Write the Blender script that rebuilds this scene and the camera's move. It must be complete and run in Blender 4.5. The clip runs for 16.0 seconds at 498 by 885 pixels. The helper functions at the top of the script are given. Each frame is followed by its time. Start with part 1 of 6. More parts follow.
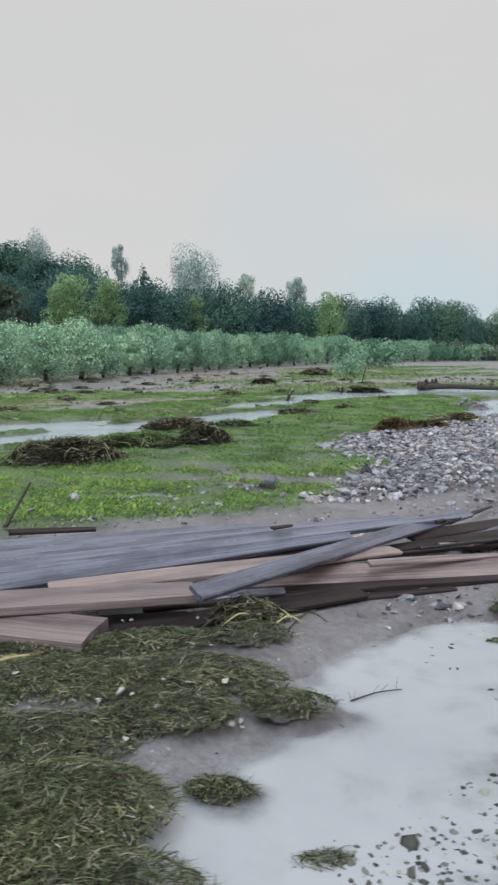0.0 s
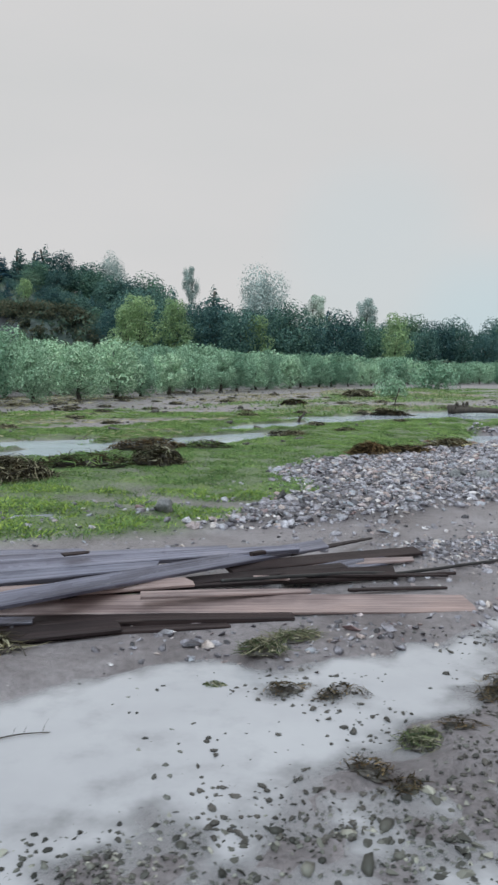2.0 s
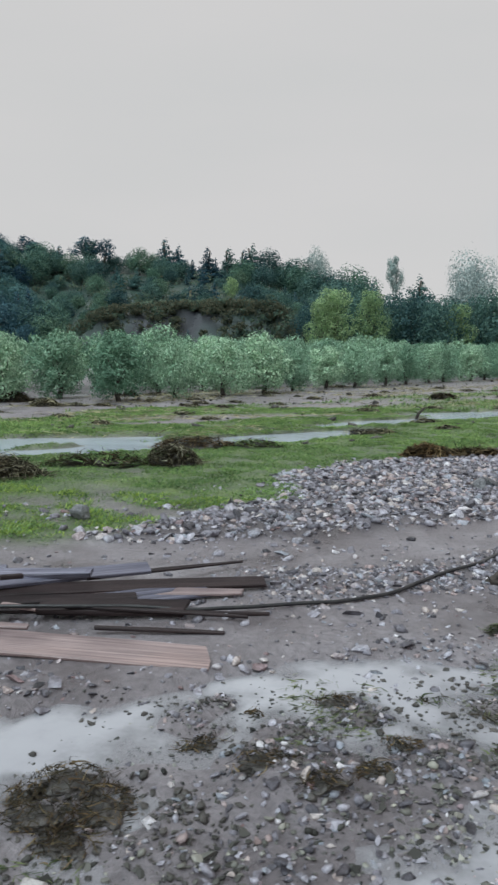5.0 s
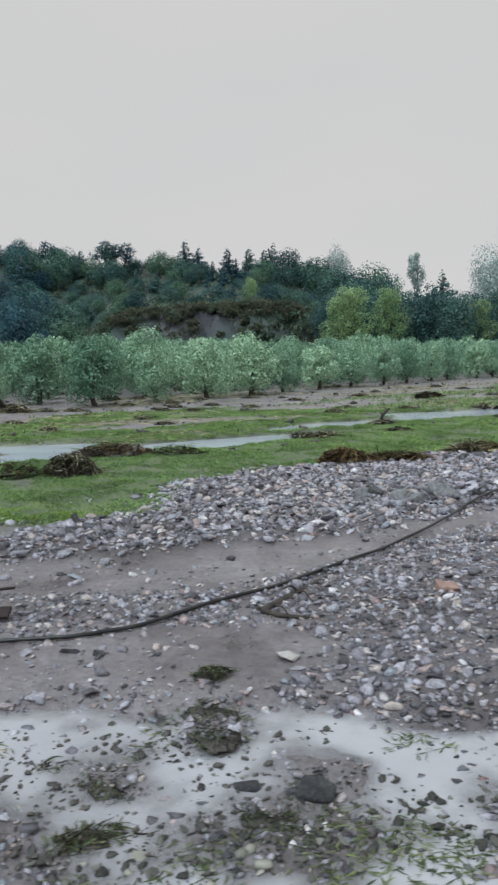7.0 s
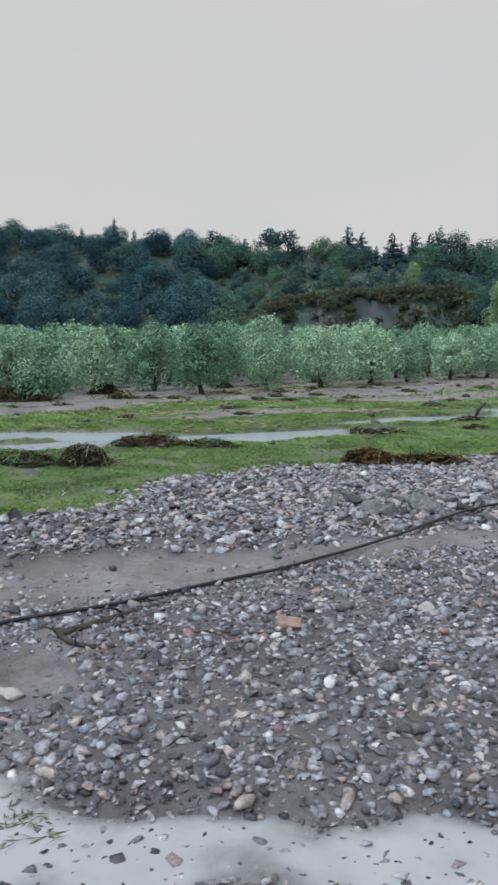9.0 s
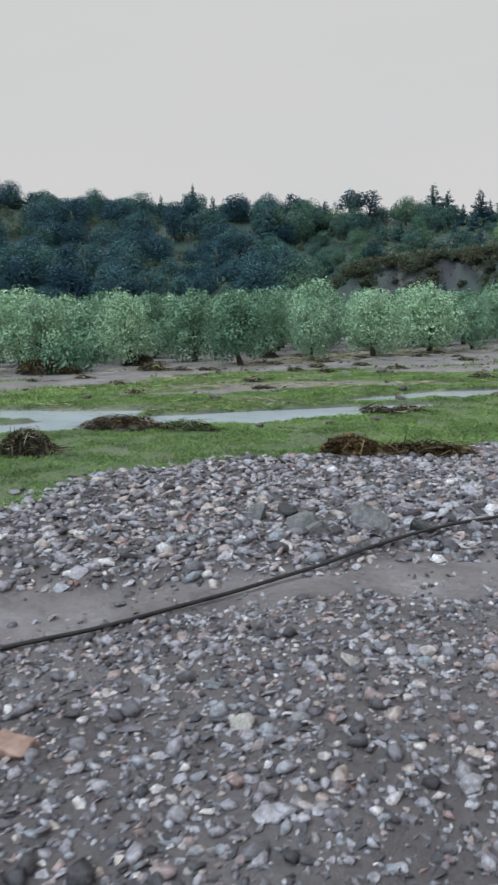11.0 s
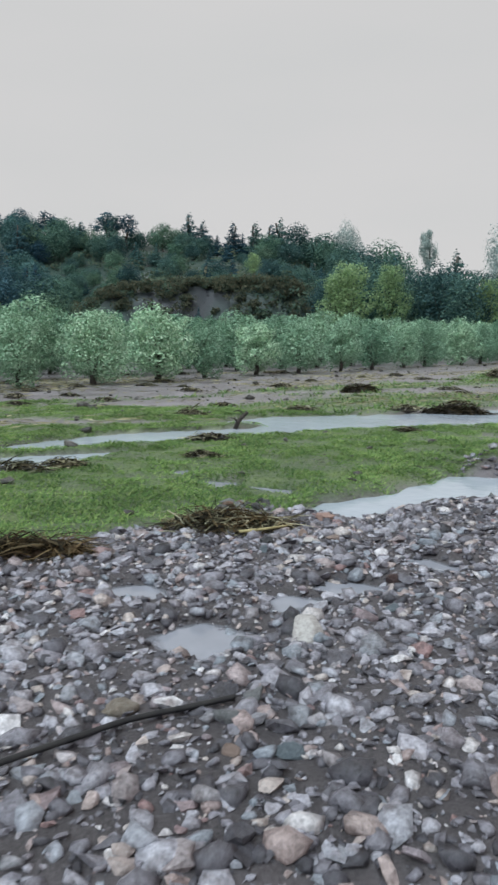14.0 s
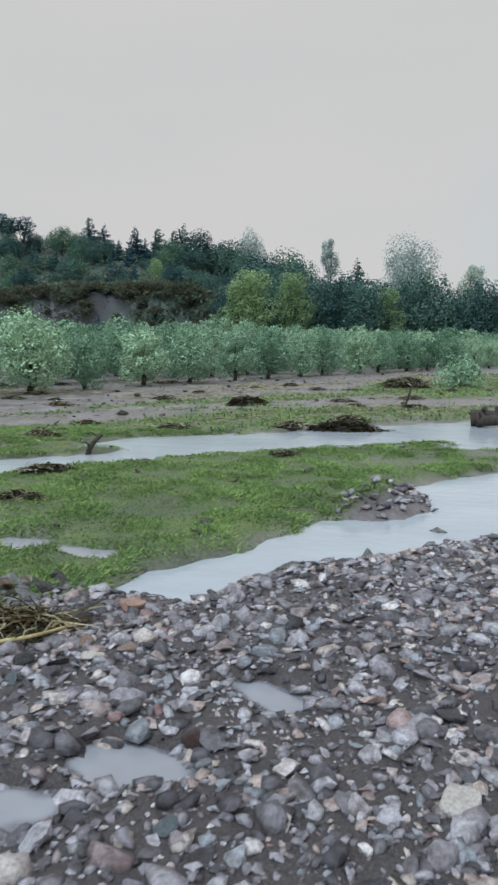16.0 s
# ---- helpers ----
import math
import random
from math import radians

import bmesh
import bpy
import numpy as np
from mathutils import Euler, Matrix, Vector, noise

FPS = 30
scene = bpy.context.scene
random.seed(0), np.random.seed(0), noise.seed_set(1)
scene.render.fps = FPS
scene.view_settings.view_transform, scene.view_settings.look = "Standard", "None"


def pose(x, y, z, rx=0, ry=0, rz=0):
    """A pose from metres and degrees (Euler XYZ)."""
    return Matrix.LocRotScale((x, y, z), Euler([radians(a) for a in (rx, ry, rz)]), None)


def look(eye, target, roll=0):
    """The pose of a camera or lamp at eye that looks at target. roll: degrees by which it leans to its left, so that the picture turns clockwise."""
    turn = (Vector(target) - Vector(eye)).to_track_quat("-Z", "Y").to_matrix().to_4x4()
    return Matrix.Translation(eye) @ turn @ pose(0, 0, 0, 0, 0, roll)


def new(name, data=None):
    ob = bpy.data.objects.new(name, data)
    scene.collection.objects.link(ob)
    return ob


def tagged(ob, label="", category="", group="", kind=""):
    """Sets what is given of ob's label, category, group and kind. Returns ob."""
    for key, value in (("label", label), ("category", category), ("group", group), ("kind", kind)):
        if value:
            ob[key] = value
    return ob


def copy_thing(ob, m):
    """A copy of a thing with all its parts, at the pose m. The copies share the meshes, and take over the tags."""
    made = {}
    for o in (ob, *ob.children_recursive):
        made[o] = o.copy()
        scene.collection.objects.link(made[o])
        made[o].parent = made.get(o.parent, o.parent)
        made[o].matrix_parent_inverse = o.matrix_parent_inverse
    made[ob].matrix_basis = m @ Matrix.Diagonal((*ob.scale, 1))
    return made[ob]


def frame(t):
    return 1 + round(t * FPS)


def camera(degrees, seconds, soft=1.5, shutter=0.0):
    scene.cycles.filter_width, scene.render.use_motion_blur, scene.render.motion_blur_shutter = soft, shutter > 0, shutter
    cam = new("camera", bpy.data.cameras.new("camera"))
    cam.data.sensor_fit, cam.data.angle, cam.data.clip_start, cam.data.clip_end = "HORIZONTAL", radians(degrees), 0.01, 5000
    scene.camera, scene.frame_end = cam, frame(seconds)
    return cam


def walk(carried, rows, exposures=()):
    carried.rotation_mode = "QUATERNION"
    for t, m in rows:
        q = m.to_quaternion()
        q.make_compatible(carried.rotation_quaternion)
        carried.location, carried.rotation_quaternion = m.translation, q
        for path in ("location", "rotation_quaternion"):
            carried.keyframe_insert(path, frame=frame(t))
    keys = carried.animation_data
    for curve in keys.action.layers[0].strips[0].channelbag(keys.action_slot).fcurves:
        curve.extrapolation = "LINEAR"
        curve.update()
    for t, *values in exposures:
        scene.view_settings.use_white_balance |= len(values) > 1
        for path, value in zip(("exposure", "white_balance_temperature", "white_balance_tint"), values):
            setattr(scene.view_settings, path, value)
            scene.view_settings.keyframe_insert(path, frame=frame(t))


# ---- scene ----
cam = camera(37.0, 16.0, 2.6, 0.25)
PATH = [
    (0, (-2.25, -1.107, 1.557), (-1.989, 0.859, 1.303), 0.7),
    (0.5, (-1.761, -1.197, 1.595), (-1.52, 0.775, 1.362), 0.8),
    (1, (-1.288, -1.175, 1.581), (-1.087, 0.804, 1.376), 0.8),
    (1.5, (-0.79, -1.127, 1.586), (-0.663, 0.859, 1.386), 0.8),
    (2, (-0.339, -1.086, 1.605), (-0.275, 0.903, 1.401), 1.2),
    (2.5, (0.128, -0.875, 1.61), (0.124, 1.115, 1.411), 1.7),
    (3, (0.659, -0.693, 1.61), (0.552, 1.294, 1.414), 2.2),
    (3.5, (1.111, -0.429, 1.56), (0.907, 1.55, 1.356), 2.5),
    (6, (3.332, 0.501, 1.704), (2.739, 2.397, 1.477), -1.4),
    (6.5, (3.686, 0.817, 1.691), (3.094, 2.714, 1.469), -1.5),
    (7, (4.192, 1.104, 1.672), (3.615, 3.005, 1.446), -1.1),
    (7.5, (4.65, 1.415, 1.637), (4.045, 3.307, 1.403), -0.8),
    (8, (5.087, 1.756, 1.675), (4.372, 3.61, 1.447), -1.0),
    (8.5, (5.585, 2.094, 1.705), (4.722, 3.884, 1.476), -0.8),
    (11, (6.364, 4.775, 1.672), (5.197, 6.364, 1.336), -1.7),
    (11.5, (6.325, 5.428, 1.598), (5.241, 7.081, 1.293), -1.7),
    (12, (6.285, 6.029, 1.565), (5.227, 7.695, 1.242), -1.8),
    (12.5, (6.247, 6.673, 1.607), (5.305, 8.402, 1.252), -1.3),
    (13, (6.21, 7.211, 1.616), (5.423, 9.016, 1.272), -0.3),
    (13.5, (6.284, 7.764, 1.632), (5.594, 9.617, 1.334), 0.2),
    (14, (6.294, 8.238, 1.633), (5.675, 10.119, 1.352), 0.2),
    (14.5, (6.314, 8.712, 1.679), (5.796, 10.623, 1.396), 0.4),
    (15, (6.387, 9.237, 1.7), (5.856, 11.147, 1.441), -0.0),
    (15.5, (6.419, 9.763, 1.681), (5.977, 11.695, 1.413), 0.2),
    (16, (6.502, 10.245, 1.683), (6.119, 12.19, 1.421), 0.4),
]
walk(cam, [(t, look(e, a, r)) for t, e, a, r in PATH],
     [(0, 0.07), (2, 0.06), (3.5, -0.03), (6, 0.02), (8.5, 0.02), (11, 0.04), (13, 0.06), (16, -0.03)])

# ---- world and light: overcast daylight ----
SUN_EL, SUN_ROT = radians(58), radians(200)
world = bpy.data.worlds.new("overcast_sky")
scene.world = world
world.use_nodes = True
wn, wl = world.node_tree.nodes, world.node_tree.links
wn.clear()
w_out = wn.new("ShaderNodeOutputWorld")
w_bg = wn.new("ShaderNodeBackground")
w_sky = wn.new("ShaderNodeTexSky")
w_sky.sky_type, w_sky.sun_disc = "NISHITA", False
w_sky.sun_elevation, w_sky.sun_rotation = SUN_EL, SUN_ROT
w_dim = wn.new("ShaderNodeVectorMath")
w_dim.operation = "SCALE"
w_dim.inputs["Scale"].default_value = 0.09
w_co = wn.new("ShaderNodeTexCoord")
w_map = wn.new("ShaderNodeMapping")
w_map.inputs["Scale"].default_value = (1.2, 1.2, 4.0)
w_noise = wn.new("ShaderNodeTexNoise")
w_noise.inputs["Scale"].default_value = 1.6
w_noise.inputs["Detail"].default_value = 4.0
w_ramp = wn.new("ShaderNodeValToRGB")
w_ramp.color_ramp.elements[0].position, w_ramp.color_ramp.elements[0].color = 0.30, (0.605, 0.61, 0.61, 1)
w_ramp.color_ramp.elements[1].position, w_ramp.color_ramp.elements[1].color = 0.62, (0.635, 0.63, 0.63, 1)
w_mix = wn.new("ShaderNodeMix")
w_mix.data_type = "RGBA"
w_mix.inputs[0].default_value = 0.97
wl.new(w_co.outputs["Generated"], w_map.inputs["Vector"])
wl.new(w_map.outputs["Vector"], w_noise.inputs["Vector"])
wl.new(w_noise.outputs["Fac"], w_ramp.inputs["Fac"])
wl.new(w_sky.outputs["Color"], w_dim.inputs[0])
wl.new(w_dim.outputs["Vector"], w_mix.inputs[6])
wl.new(w_ramp.outputs["Color"], w_mix.inputs[7])
# thin bluish break in the cloud, low over the valley's open end
w_gap_in = w_mix.outputs[2]
for gap_az, gap_el, wide, amount in ((11.0, 8.0, 9.0, 0.28), (21.0, 1.0, 10.0, 0.75)):
    w_dot = wn.new("ShaderNodeVectorMath")
    w_dot.operation = "DOT_PRODUCT"
    w_dot.inputs[1].default_value = (math.sin(radians(gap_az)) * math.cos(radians(gap_el)), math.cos(radians(gap_az)) * math.cos(radians(gap_el)), math.sin(radians(gap_el)))
    w_fade = wn.new("ShaderNodeMapRange")
    w_fade.interpolation_type = "SMOOTHSTEP"
    w_fade.inputs["From Min"].default_value, w_fade.inputs["From Max"].default_value = math.cos(radians(wide)), 1.0
    w_fade.inputs["To Max"].default_value = amount
    w_gap = wn.new("ShaderNodeMix")
    w_gap.data_type = "RGBA"
    w_gap.inputs[7].default_value = (0.50, 0.63, 0.68, 1)
    wl.new(w_co.outputs["Generated"], w_dot.inputs[0])
    wl.new(w_dot.outputs["Value"], w_fade.inputs["Value"])
    wl.new(w_fade.outputs["Result"], w_gap.inputs[0])
    wl.new(w_gap_in, w_gap.inputs[6])
    w_gap_in = w_gap.outputs[2]
wl.new(w_gap_in, w_bg.inputs["Color"])
w_bg.inputs["Strength"].default_value = 1.0
wl.new(w_bg.outputs["Background"], w_out.inputs["Surface"])

sun = new("sun", bpy.data.lights.new("sun", "SUN"))
sun.data.energy, sun.data.angle, sun.data.color = 2.95, radians(55), (0.79, 0.985, 1.06)
sun.matrix_world = look((0, 0, 30), (30 * math.sin(SUN_ROT) * -0.6, 30 * math.cos(SUN_ROT) * -0.6, 0))


# ---- materials ----
def base_material(name, rough=0.7):
    m = bpy.data.materials.new(name)
    m.use_nodes = True
    nt = m.node_tree
    b = nt.nodes["Principled BSDF"]
    b.inputs["Roughness"].default_value = rough
    return m, nt, b


def node(nt, kind, **values):
    n = nt.nodes.new(kind)
    for k, v in values.items():
        n.inputs[k].default_value = v
    return n


def ramp(nt, fac, stops):
    r = nt.nodes.new("ShaderNodeValToRGB")
    cr = r.color_ramp
    while len(cr.elements) < len(stops):
        cr.elements.new(0.5)
    for e, (p, c) in zip(cr.elements, stops):
        e.position, e.color = p, (*c, 1)
    nt.links.new(fac, r.inputs["Fac"])
    return r.outputs["Color"]


def mix(nt, fac, a, b, mode="MIX"):
    m = nt.nodes.new("ShaderNodeMix")
    m.data_type, m.blend_type = "RGBA", mode
    for socket, v in ((m.inputs[0], fac), (m.inputs[6], a), (m.inputs[7], b)):
        if isinstance(v, (int, float)):
            socket.default_value = v
        elif isinstance(v, tuple):
            socket.default_value = (*v, 1)
        else:
            nt.links.new(v, socket)
    return m.outputs[2]


def object_noise(nt, scale, detail=4.0, rough=0.55, stretch=None):
    co = nt.nodes.new("ShaderNodeTexCoord")
    n = node(nt, "ShaderNodeTexNoise", Scale=scale, Detail=detail, Roughness=rough)
    if stretch:
        mp = node(nt, "ShaderNodeMapping", Scale=stretch)
        nt.links.new(co.outputs["Object"], mp.inputs["Vector"])
        nt.links.new(mp.outputs["Vector"], n.inputs["Vector"])
    else:
        nt.links.new(co.outputs["Object"], n.inputs["Vector"])
    return n.outputs["Fac"]


def bump(nt, b, height, strength=0.4, distance=0.01):
    n = node(nt, "ShaderNodeBump", Strength=strength, Distance=distance)
    nt.links.new(height, n.inputs["Height"])
    nt.links.new(n.outputs["Normal"], b.inputs["Normal"])


TINT = [(0.0, (0.82, 0.86, 0.84)), (0.5, (1.0, 1.0, 1.0)), (1.0, (1.12, 1.1, 0.98))]
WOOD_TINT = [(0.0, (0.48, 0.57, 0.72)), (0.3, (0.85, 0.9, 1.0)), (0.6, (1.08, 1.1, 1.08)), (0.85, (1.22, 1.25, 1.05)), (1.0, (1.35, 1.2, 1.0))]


def leaf_material(name, stops, rough=0.6, clump=1.2, tints=TINT, shine_through=0.45):
    """Foliage: tone varies from leaf to leaf, and in clumps."""
    m, nt, b = base_material(name, rough)
    geo = nt.nodes.new("ShaderNodeNewGeometry")
    c = ramp(nt, geo.outputs["Random Per Island"], stops)
    n = object_noise(nt, clump, 3.0)
    tone = ramp(nt, n, [(0.3, (0.55, 0.58, 0.55)), (0.7, (1.25, 1.22, 1.15))])
    info = nt.nodes.new("ShaderNodeObjectInfo")
    tint = ramp(nt, info.outputs["Random"], tints)
    c = mix(nt, 1.0, c, tone, "MULTIPLY")
    c = mix(nt, 1.0, c, tint, "MULTIPLY")
    nt.links.new(c, b.inputs["Base Color"])
    b.inputs["Specular IOR Level"].default_value = 0.12
    thin_light = nt.nodes.new("ShaderNodeBsdfTranslucent")
    nt.links.new(c, thin_light.inputs["Color"])
    both = nt.nodes.new("ShaderNodeMixShader")
    both.inputs[0].default_value = shine_through
    nt.links.new(b.outputs["BSDF"], both.inputs[1])
    nt.links.new(thin_light.outputs["BSDF"], both.inputs[2])
    nt.links.new(both.outputs["Shader"], nt.nodes["Material Output"].inputs["Surface"])
    return m


def bark_material(name, dark, light):
    m, nt, b = base_material(name, 0.85)
    n = object_noise(nt, 14, 5, 0.65, (1, 1, 0.3))
    nt.links.new(ramp(nt, n, [(0.3, dark), (0.7, light)]), b.inputs["Base Color"])
    bump(nt, b, n, 0.6, 0.02)
    return m


def wood_material(name, dark, light, wet=0.4, gloss=0.5):
    """Sawn board: grain along local x, weather stains, and per-board tone."""
    m, nt, b = base_material(name, wet)
    grain = object_noise(nt, 9, 6, 0.7, (0.09, 11, 11))
    stain = object_noise(nt, 1.8, 4, 0.6, (0.6, 2, 2))
    c = ramp(nt, grain, [(0.28, dark), (0.5, tuple((x + y) / 2 for x, y in zip(dark, light))), (0.72, light)])
    c = mix(nt, 1.0, c, ramp(nt, stain, [(0.3, (0.36, 0.33, 0.36)), (0.52, (0.95, 0.95, 0.95)), (0.78, (1.2, 1.14, 1.08))]), "MULTIPLY")
    info = nt.nodes.new("ShaderNodeObjectInfo")
    c = mix(nt, 1.0, c, ramp(nt, info.outputs["Random"], [(0, (0.68, 0.68, 0.72)), (1, (1.2, 1.16, 1.14))]), "MULTIPLY")
    nt.links.new(c, b.inputs["Base Color"])
    r = node(nt, "ShaderNodeMapRange")
    r.inputs["To Min"].default_value, r.inputs["To Max"].default_value = max(0.12, wet - 0.15), wet + 0.25
    nt.links.new(stain, r.inputs["Value"])
    nt.links.new(r.outputs["Result"], b.inputs["Roughness"])
    b.inputs["Specular IOR Level"].default_value = gloss
    bump(nt, b, grain, 0.5, 0.006)
    return m


def stone_material(name):
    """Wet river stones: greys with some white, ochre, pink and slate blue, by stone."""
    m, nt, b = base_material(name, 0.4)
    geo = nt.nodes.new("ShaderNodeNewGeometry")
    info = nt.nodes.new("ShaderNodeObjectInfo")
    add = nt.nodes.new("ShaderNodeMath")
    add.operation = "ADD"
    frac = nt.nodes.new("ShaderNodeMath")
    frac.operation = "FRACT"
    nt.links.new(geo.outputs["Random Per Island"], add.inputs[0])
    nt.links.new(info.outputs["Random"], add.inputs[1])
    nt.links.new(add.outputs[0], frac.inputs[0])
    c = ramp(nt, frac.outputs[0], [(0.0, (0.04, 0.038, 0.044)), (0.24, (0.105, 0.10, 0.11)), (0.48, (0.23, 0.22, 0.238)),
                                   (0.68, (0.375, 0.365, 0.385)), (0.77, (0.20, 0.225, 0.245)), (0.84, (0.31, 0.24, 0.22)),
                                   (0.90, (0.41, 0.36, 0.32)), (0.94, (0.57, 0.555, 0.545)), (0.975, (0.22, 0.135, 0.125)), (1.0, (0.24, 0.23, 0.245))])
    grain = node(nt, "ShaderNodeTexNoise", Scale=42, Detail=6, Roughness=0.72)
    stain = node(nt, "ShaderNodeTexNoise", Scale=13, Detail=4, Roughness=0.6)
    for tex in (grain, stain):
        nt.links.new(geo.outputs["Position"], tex.inputs["Vector"])
    n = grain.outputs["Fac"]
    c = mix(nt, 1.0, c, ramp(nt, n, [(0.28, (0.42, 0.40, 0.43)), (0.52, (1.08, 1.05, 1.12)), (0.75, (1.7, 1.66, 1.72))]), "MULTIPLY")
    c = mix(nt, 1.0, c, ramp(nt, stain.outputs["Fac"], [(0.32, (0.5, 0.45, 0.44)), (0.5, (1.05, 1.05, 1.05)), (0.7, (1.3, 1.3, 1.32))]), "MULTIPLY")
    nt.links.new(c, b.inputs["Base Color"])
    r = node(nt, "ShaderNodeMapRange")
    r.inputs["To Min"].default_value, r.inputs["To Max"].default_value = 0.15, 0.5
    nt.links.new(object_noise(nt, 3.0, 2), r.inputs["Value"])
    nt.links.new(r.outputs["Result"], b.inputs["Roughness"])
    bump(nt, b, n, 0.9, 0.012)
    return m


M_OLIVE = leaf_material("olive_leaves", [(0, (0.18, 0.31, 0.22)), (0.5, (0.29, 0.44, 0.325)), (0.85, (0.40, 0.55, 0.43)), (1, (0.50, 0.63, 0.52))], 0.45, 1.6, [(0.0, (0.42, 0.54, 0.50)), (0.4, (0.82, 0.89, 0.86)), (1.0, (1.3, 1.26, 1.2))], 0.15)
# hill foliage: distance haze is put into these teal, lightened leaf colours
M_GREEN = leaf_material("broad_leaves", [(0, (0.055, 0.112, 0.115)), (0.5, (0.095, 0.18, 0.165)), (1, (0.155, 0.255, 0.20))], 0.6, 0.35, WOOD_TINT, 0.2)
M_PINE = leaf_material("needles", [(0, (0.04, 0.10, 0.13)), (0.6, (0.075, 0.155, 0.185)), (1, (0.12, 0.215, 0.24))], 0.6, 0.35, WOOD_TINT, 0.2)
M_YELLOW = leaf_material("yellowing_leaves", [(0, (0.24, 0.37, 0.20)), (0.5, (0.35, 0.49, 0.27)), (1, (0.44, 0.56, 0.33))], 0.6, 0.8)
# leaf colour paled and greyed to paint haze on the farthest trees
M_HAZED = leaf_material("hazed_leaves", [(0, (0.40, 0.48, 0.50)), (0.5, (0.48, 0.56, 0.58)), (1, (0.57, 0.63, 0.65))], 0.7, 0.4, TINT, 0.4)
M_SCRUB = leaf_material("scrub_leaves", [(0, (0.085, 0.135, 0.125)), (0.4, (0.13, 0.20, 0.16)), (0.8, (0.17, 0.215, 0.155)), (1, (0.21, 0.20, 0.155))], 0.7, 0.12)
M_GRASS = leaf_material("wet_grass", [(0, (0.085, 0.155, 0.068)), (0.45, (0.18, 0.30, 0.115)), (0.8, (0.285, 0.41, 0.16)), (1, (0.39, 0.455, 0.225))], 0.5, 0.9)
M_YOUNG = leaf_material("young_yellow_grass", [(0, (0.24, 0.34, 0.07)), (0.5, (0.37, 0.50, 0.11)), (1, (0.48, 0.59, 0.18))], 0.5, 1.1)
M_RUSTSCRUB = leaf_material("russet_scrub", [(0, (0.06, 0.085, 0.075)), (0.5, (0.105, 0.12, 0.09)), (1, (0.155, 0.145, 0.11))], 0.7, 0.12)
M_STRAW = leaf_material("matted_straw", [(0, (0.10, 0.09, 0.066)), (0.45, (0.25, 0.235, 0.165)), (0.8, (0.44, 0.40, 0.30)), (1, (0.58, 0.54, 0.44))], 0.5, 3.0)
M_MATGREEN = leaf_material("drowned_grass", [(0, (0.045, 0.062, 0.038)), (0.5, (0.11, 0.14, 0.075)), (1, (0.23, 0.26, 0.15))], 0.5, 3.0)
M_DEBRIS = leaf_material("dark_debris", [(0, (0.016, 0.014, 0.011)), (0.5, (0.04, 0.033, 0.024)), (0.85, (0.08, 0.062, 0.04)), (1, (0.15, 0.12, 0.08))], 0.55, 3.0)
M_RUSTY = leaf_material("rusty_debris", [(0, (0.06, 0.038, 0.025)), (0.5, (0.15, 0.095, 0.055)), (0.85, (0.28, 0.19, 0.11)), (1, (0.40, 0.30, 0.18))], 0.55, 3.0)
M_BARK = bark_material("olive_bark", (0.03, 0.026, 0.022), (0.11, 0.095, 0.08))
M_TRUNK = bark_material("tree_bark", (0.03, 0.028, 0.024), (0.10, 0.09, 0.075))
M_TWIG = bark_material("wet_twig", (0.018, 0.014, 0.012), (0.07, 0.055, 0.045))
M_STALK = bark_material("pale_stalk", (0.25, 0.20, 0.09), (0.50, 0.42, 0.22))
# weathered grey, with a blue sky sheen painted into the wood colour
M_GREYWOOD = wood_material("weathered_grey_wood_sheen", (0.022, 0.023, 0.038), (0.265, 0.262, 0.335), 0.2)
M_PINKWOOD = wood_material("fresh_pinkish_wood", (0.12, 0.078, 0.075), (0.48, 0.365, 0.345), 0.34)
# dark wood, blackened further so filler planks read as shade in gaps
M_DARKWOOD = wood_material("dark_wood_and_gap_shade", (0.010, 0.007, 0.008), (0.06, 0.042, 0.042), 0.5, 0.2)
M_STONE = stone_material("river_stone")

m, nt, b = base_material("black_rubber", 0.35)
nt.links.new(ramp(nt, object_noise(nt, 12, 3), [(0.35, (0.008, 0.008, 0.01)), (0.75, (0.03, 0.028, 0.028))]), b.inputs["Base Color"])
M_HOSE = m

m, nt, b = base_material("fired_clay", 0.6)
n = object_noise(nt, 18, 5)
nt.links.new(ramp(nt, n, [(0.3, (0.20, 0.115, 0.095)), (0.7, (0.39, 0.255, 0.215))]), b.inputs["Base Color"])
bump(nt, b, n, 0.4, 0.006)
M_CLAY = m

m, nt, b = base_material("pale_limestone", 0.5)
n = object_noise(nt, 5, 7, 0.72)
nt.links.new(ramp(nt, n, [(0.3, (0.22, 0.19, 0.18)), (0.55, (0.42, 0.385, 0.372)), (0.8, (0.55, 0.52, 0.51))]), b.inputs["Base Color"])
bump(nt, b, n, 0.4, 0.008)
M_PALESTONE = m

m, nt, b = base_material("cast_plaster", 0.8)
nt.links.new(ramp(nt, object_noise(nt, 0.8, 4), [(0.3, (0.62, 0.60, 0.56)), (0.7, (0.8, 0.78, 0.74))]), b.inputs["Base Color"])
M_PLASTER = m

def plain_stone(name, dark, light):
    m, nt, b = base_material(name, 0.38)
    n = object_noise(nt, 3.5, 7, 0.75)
    nt.links.new(ramp(nt, n, [(0.28, tuple(0.6 * q for q in dark)), (0.45, dark), (0.7, light)]), b.inputs["Base Color"])
    bump(nt, b, n, 0.8, 0.06)
    return m


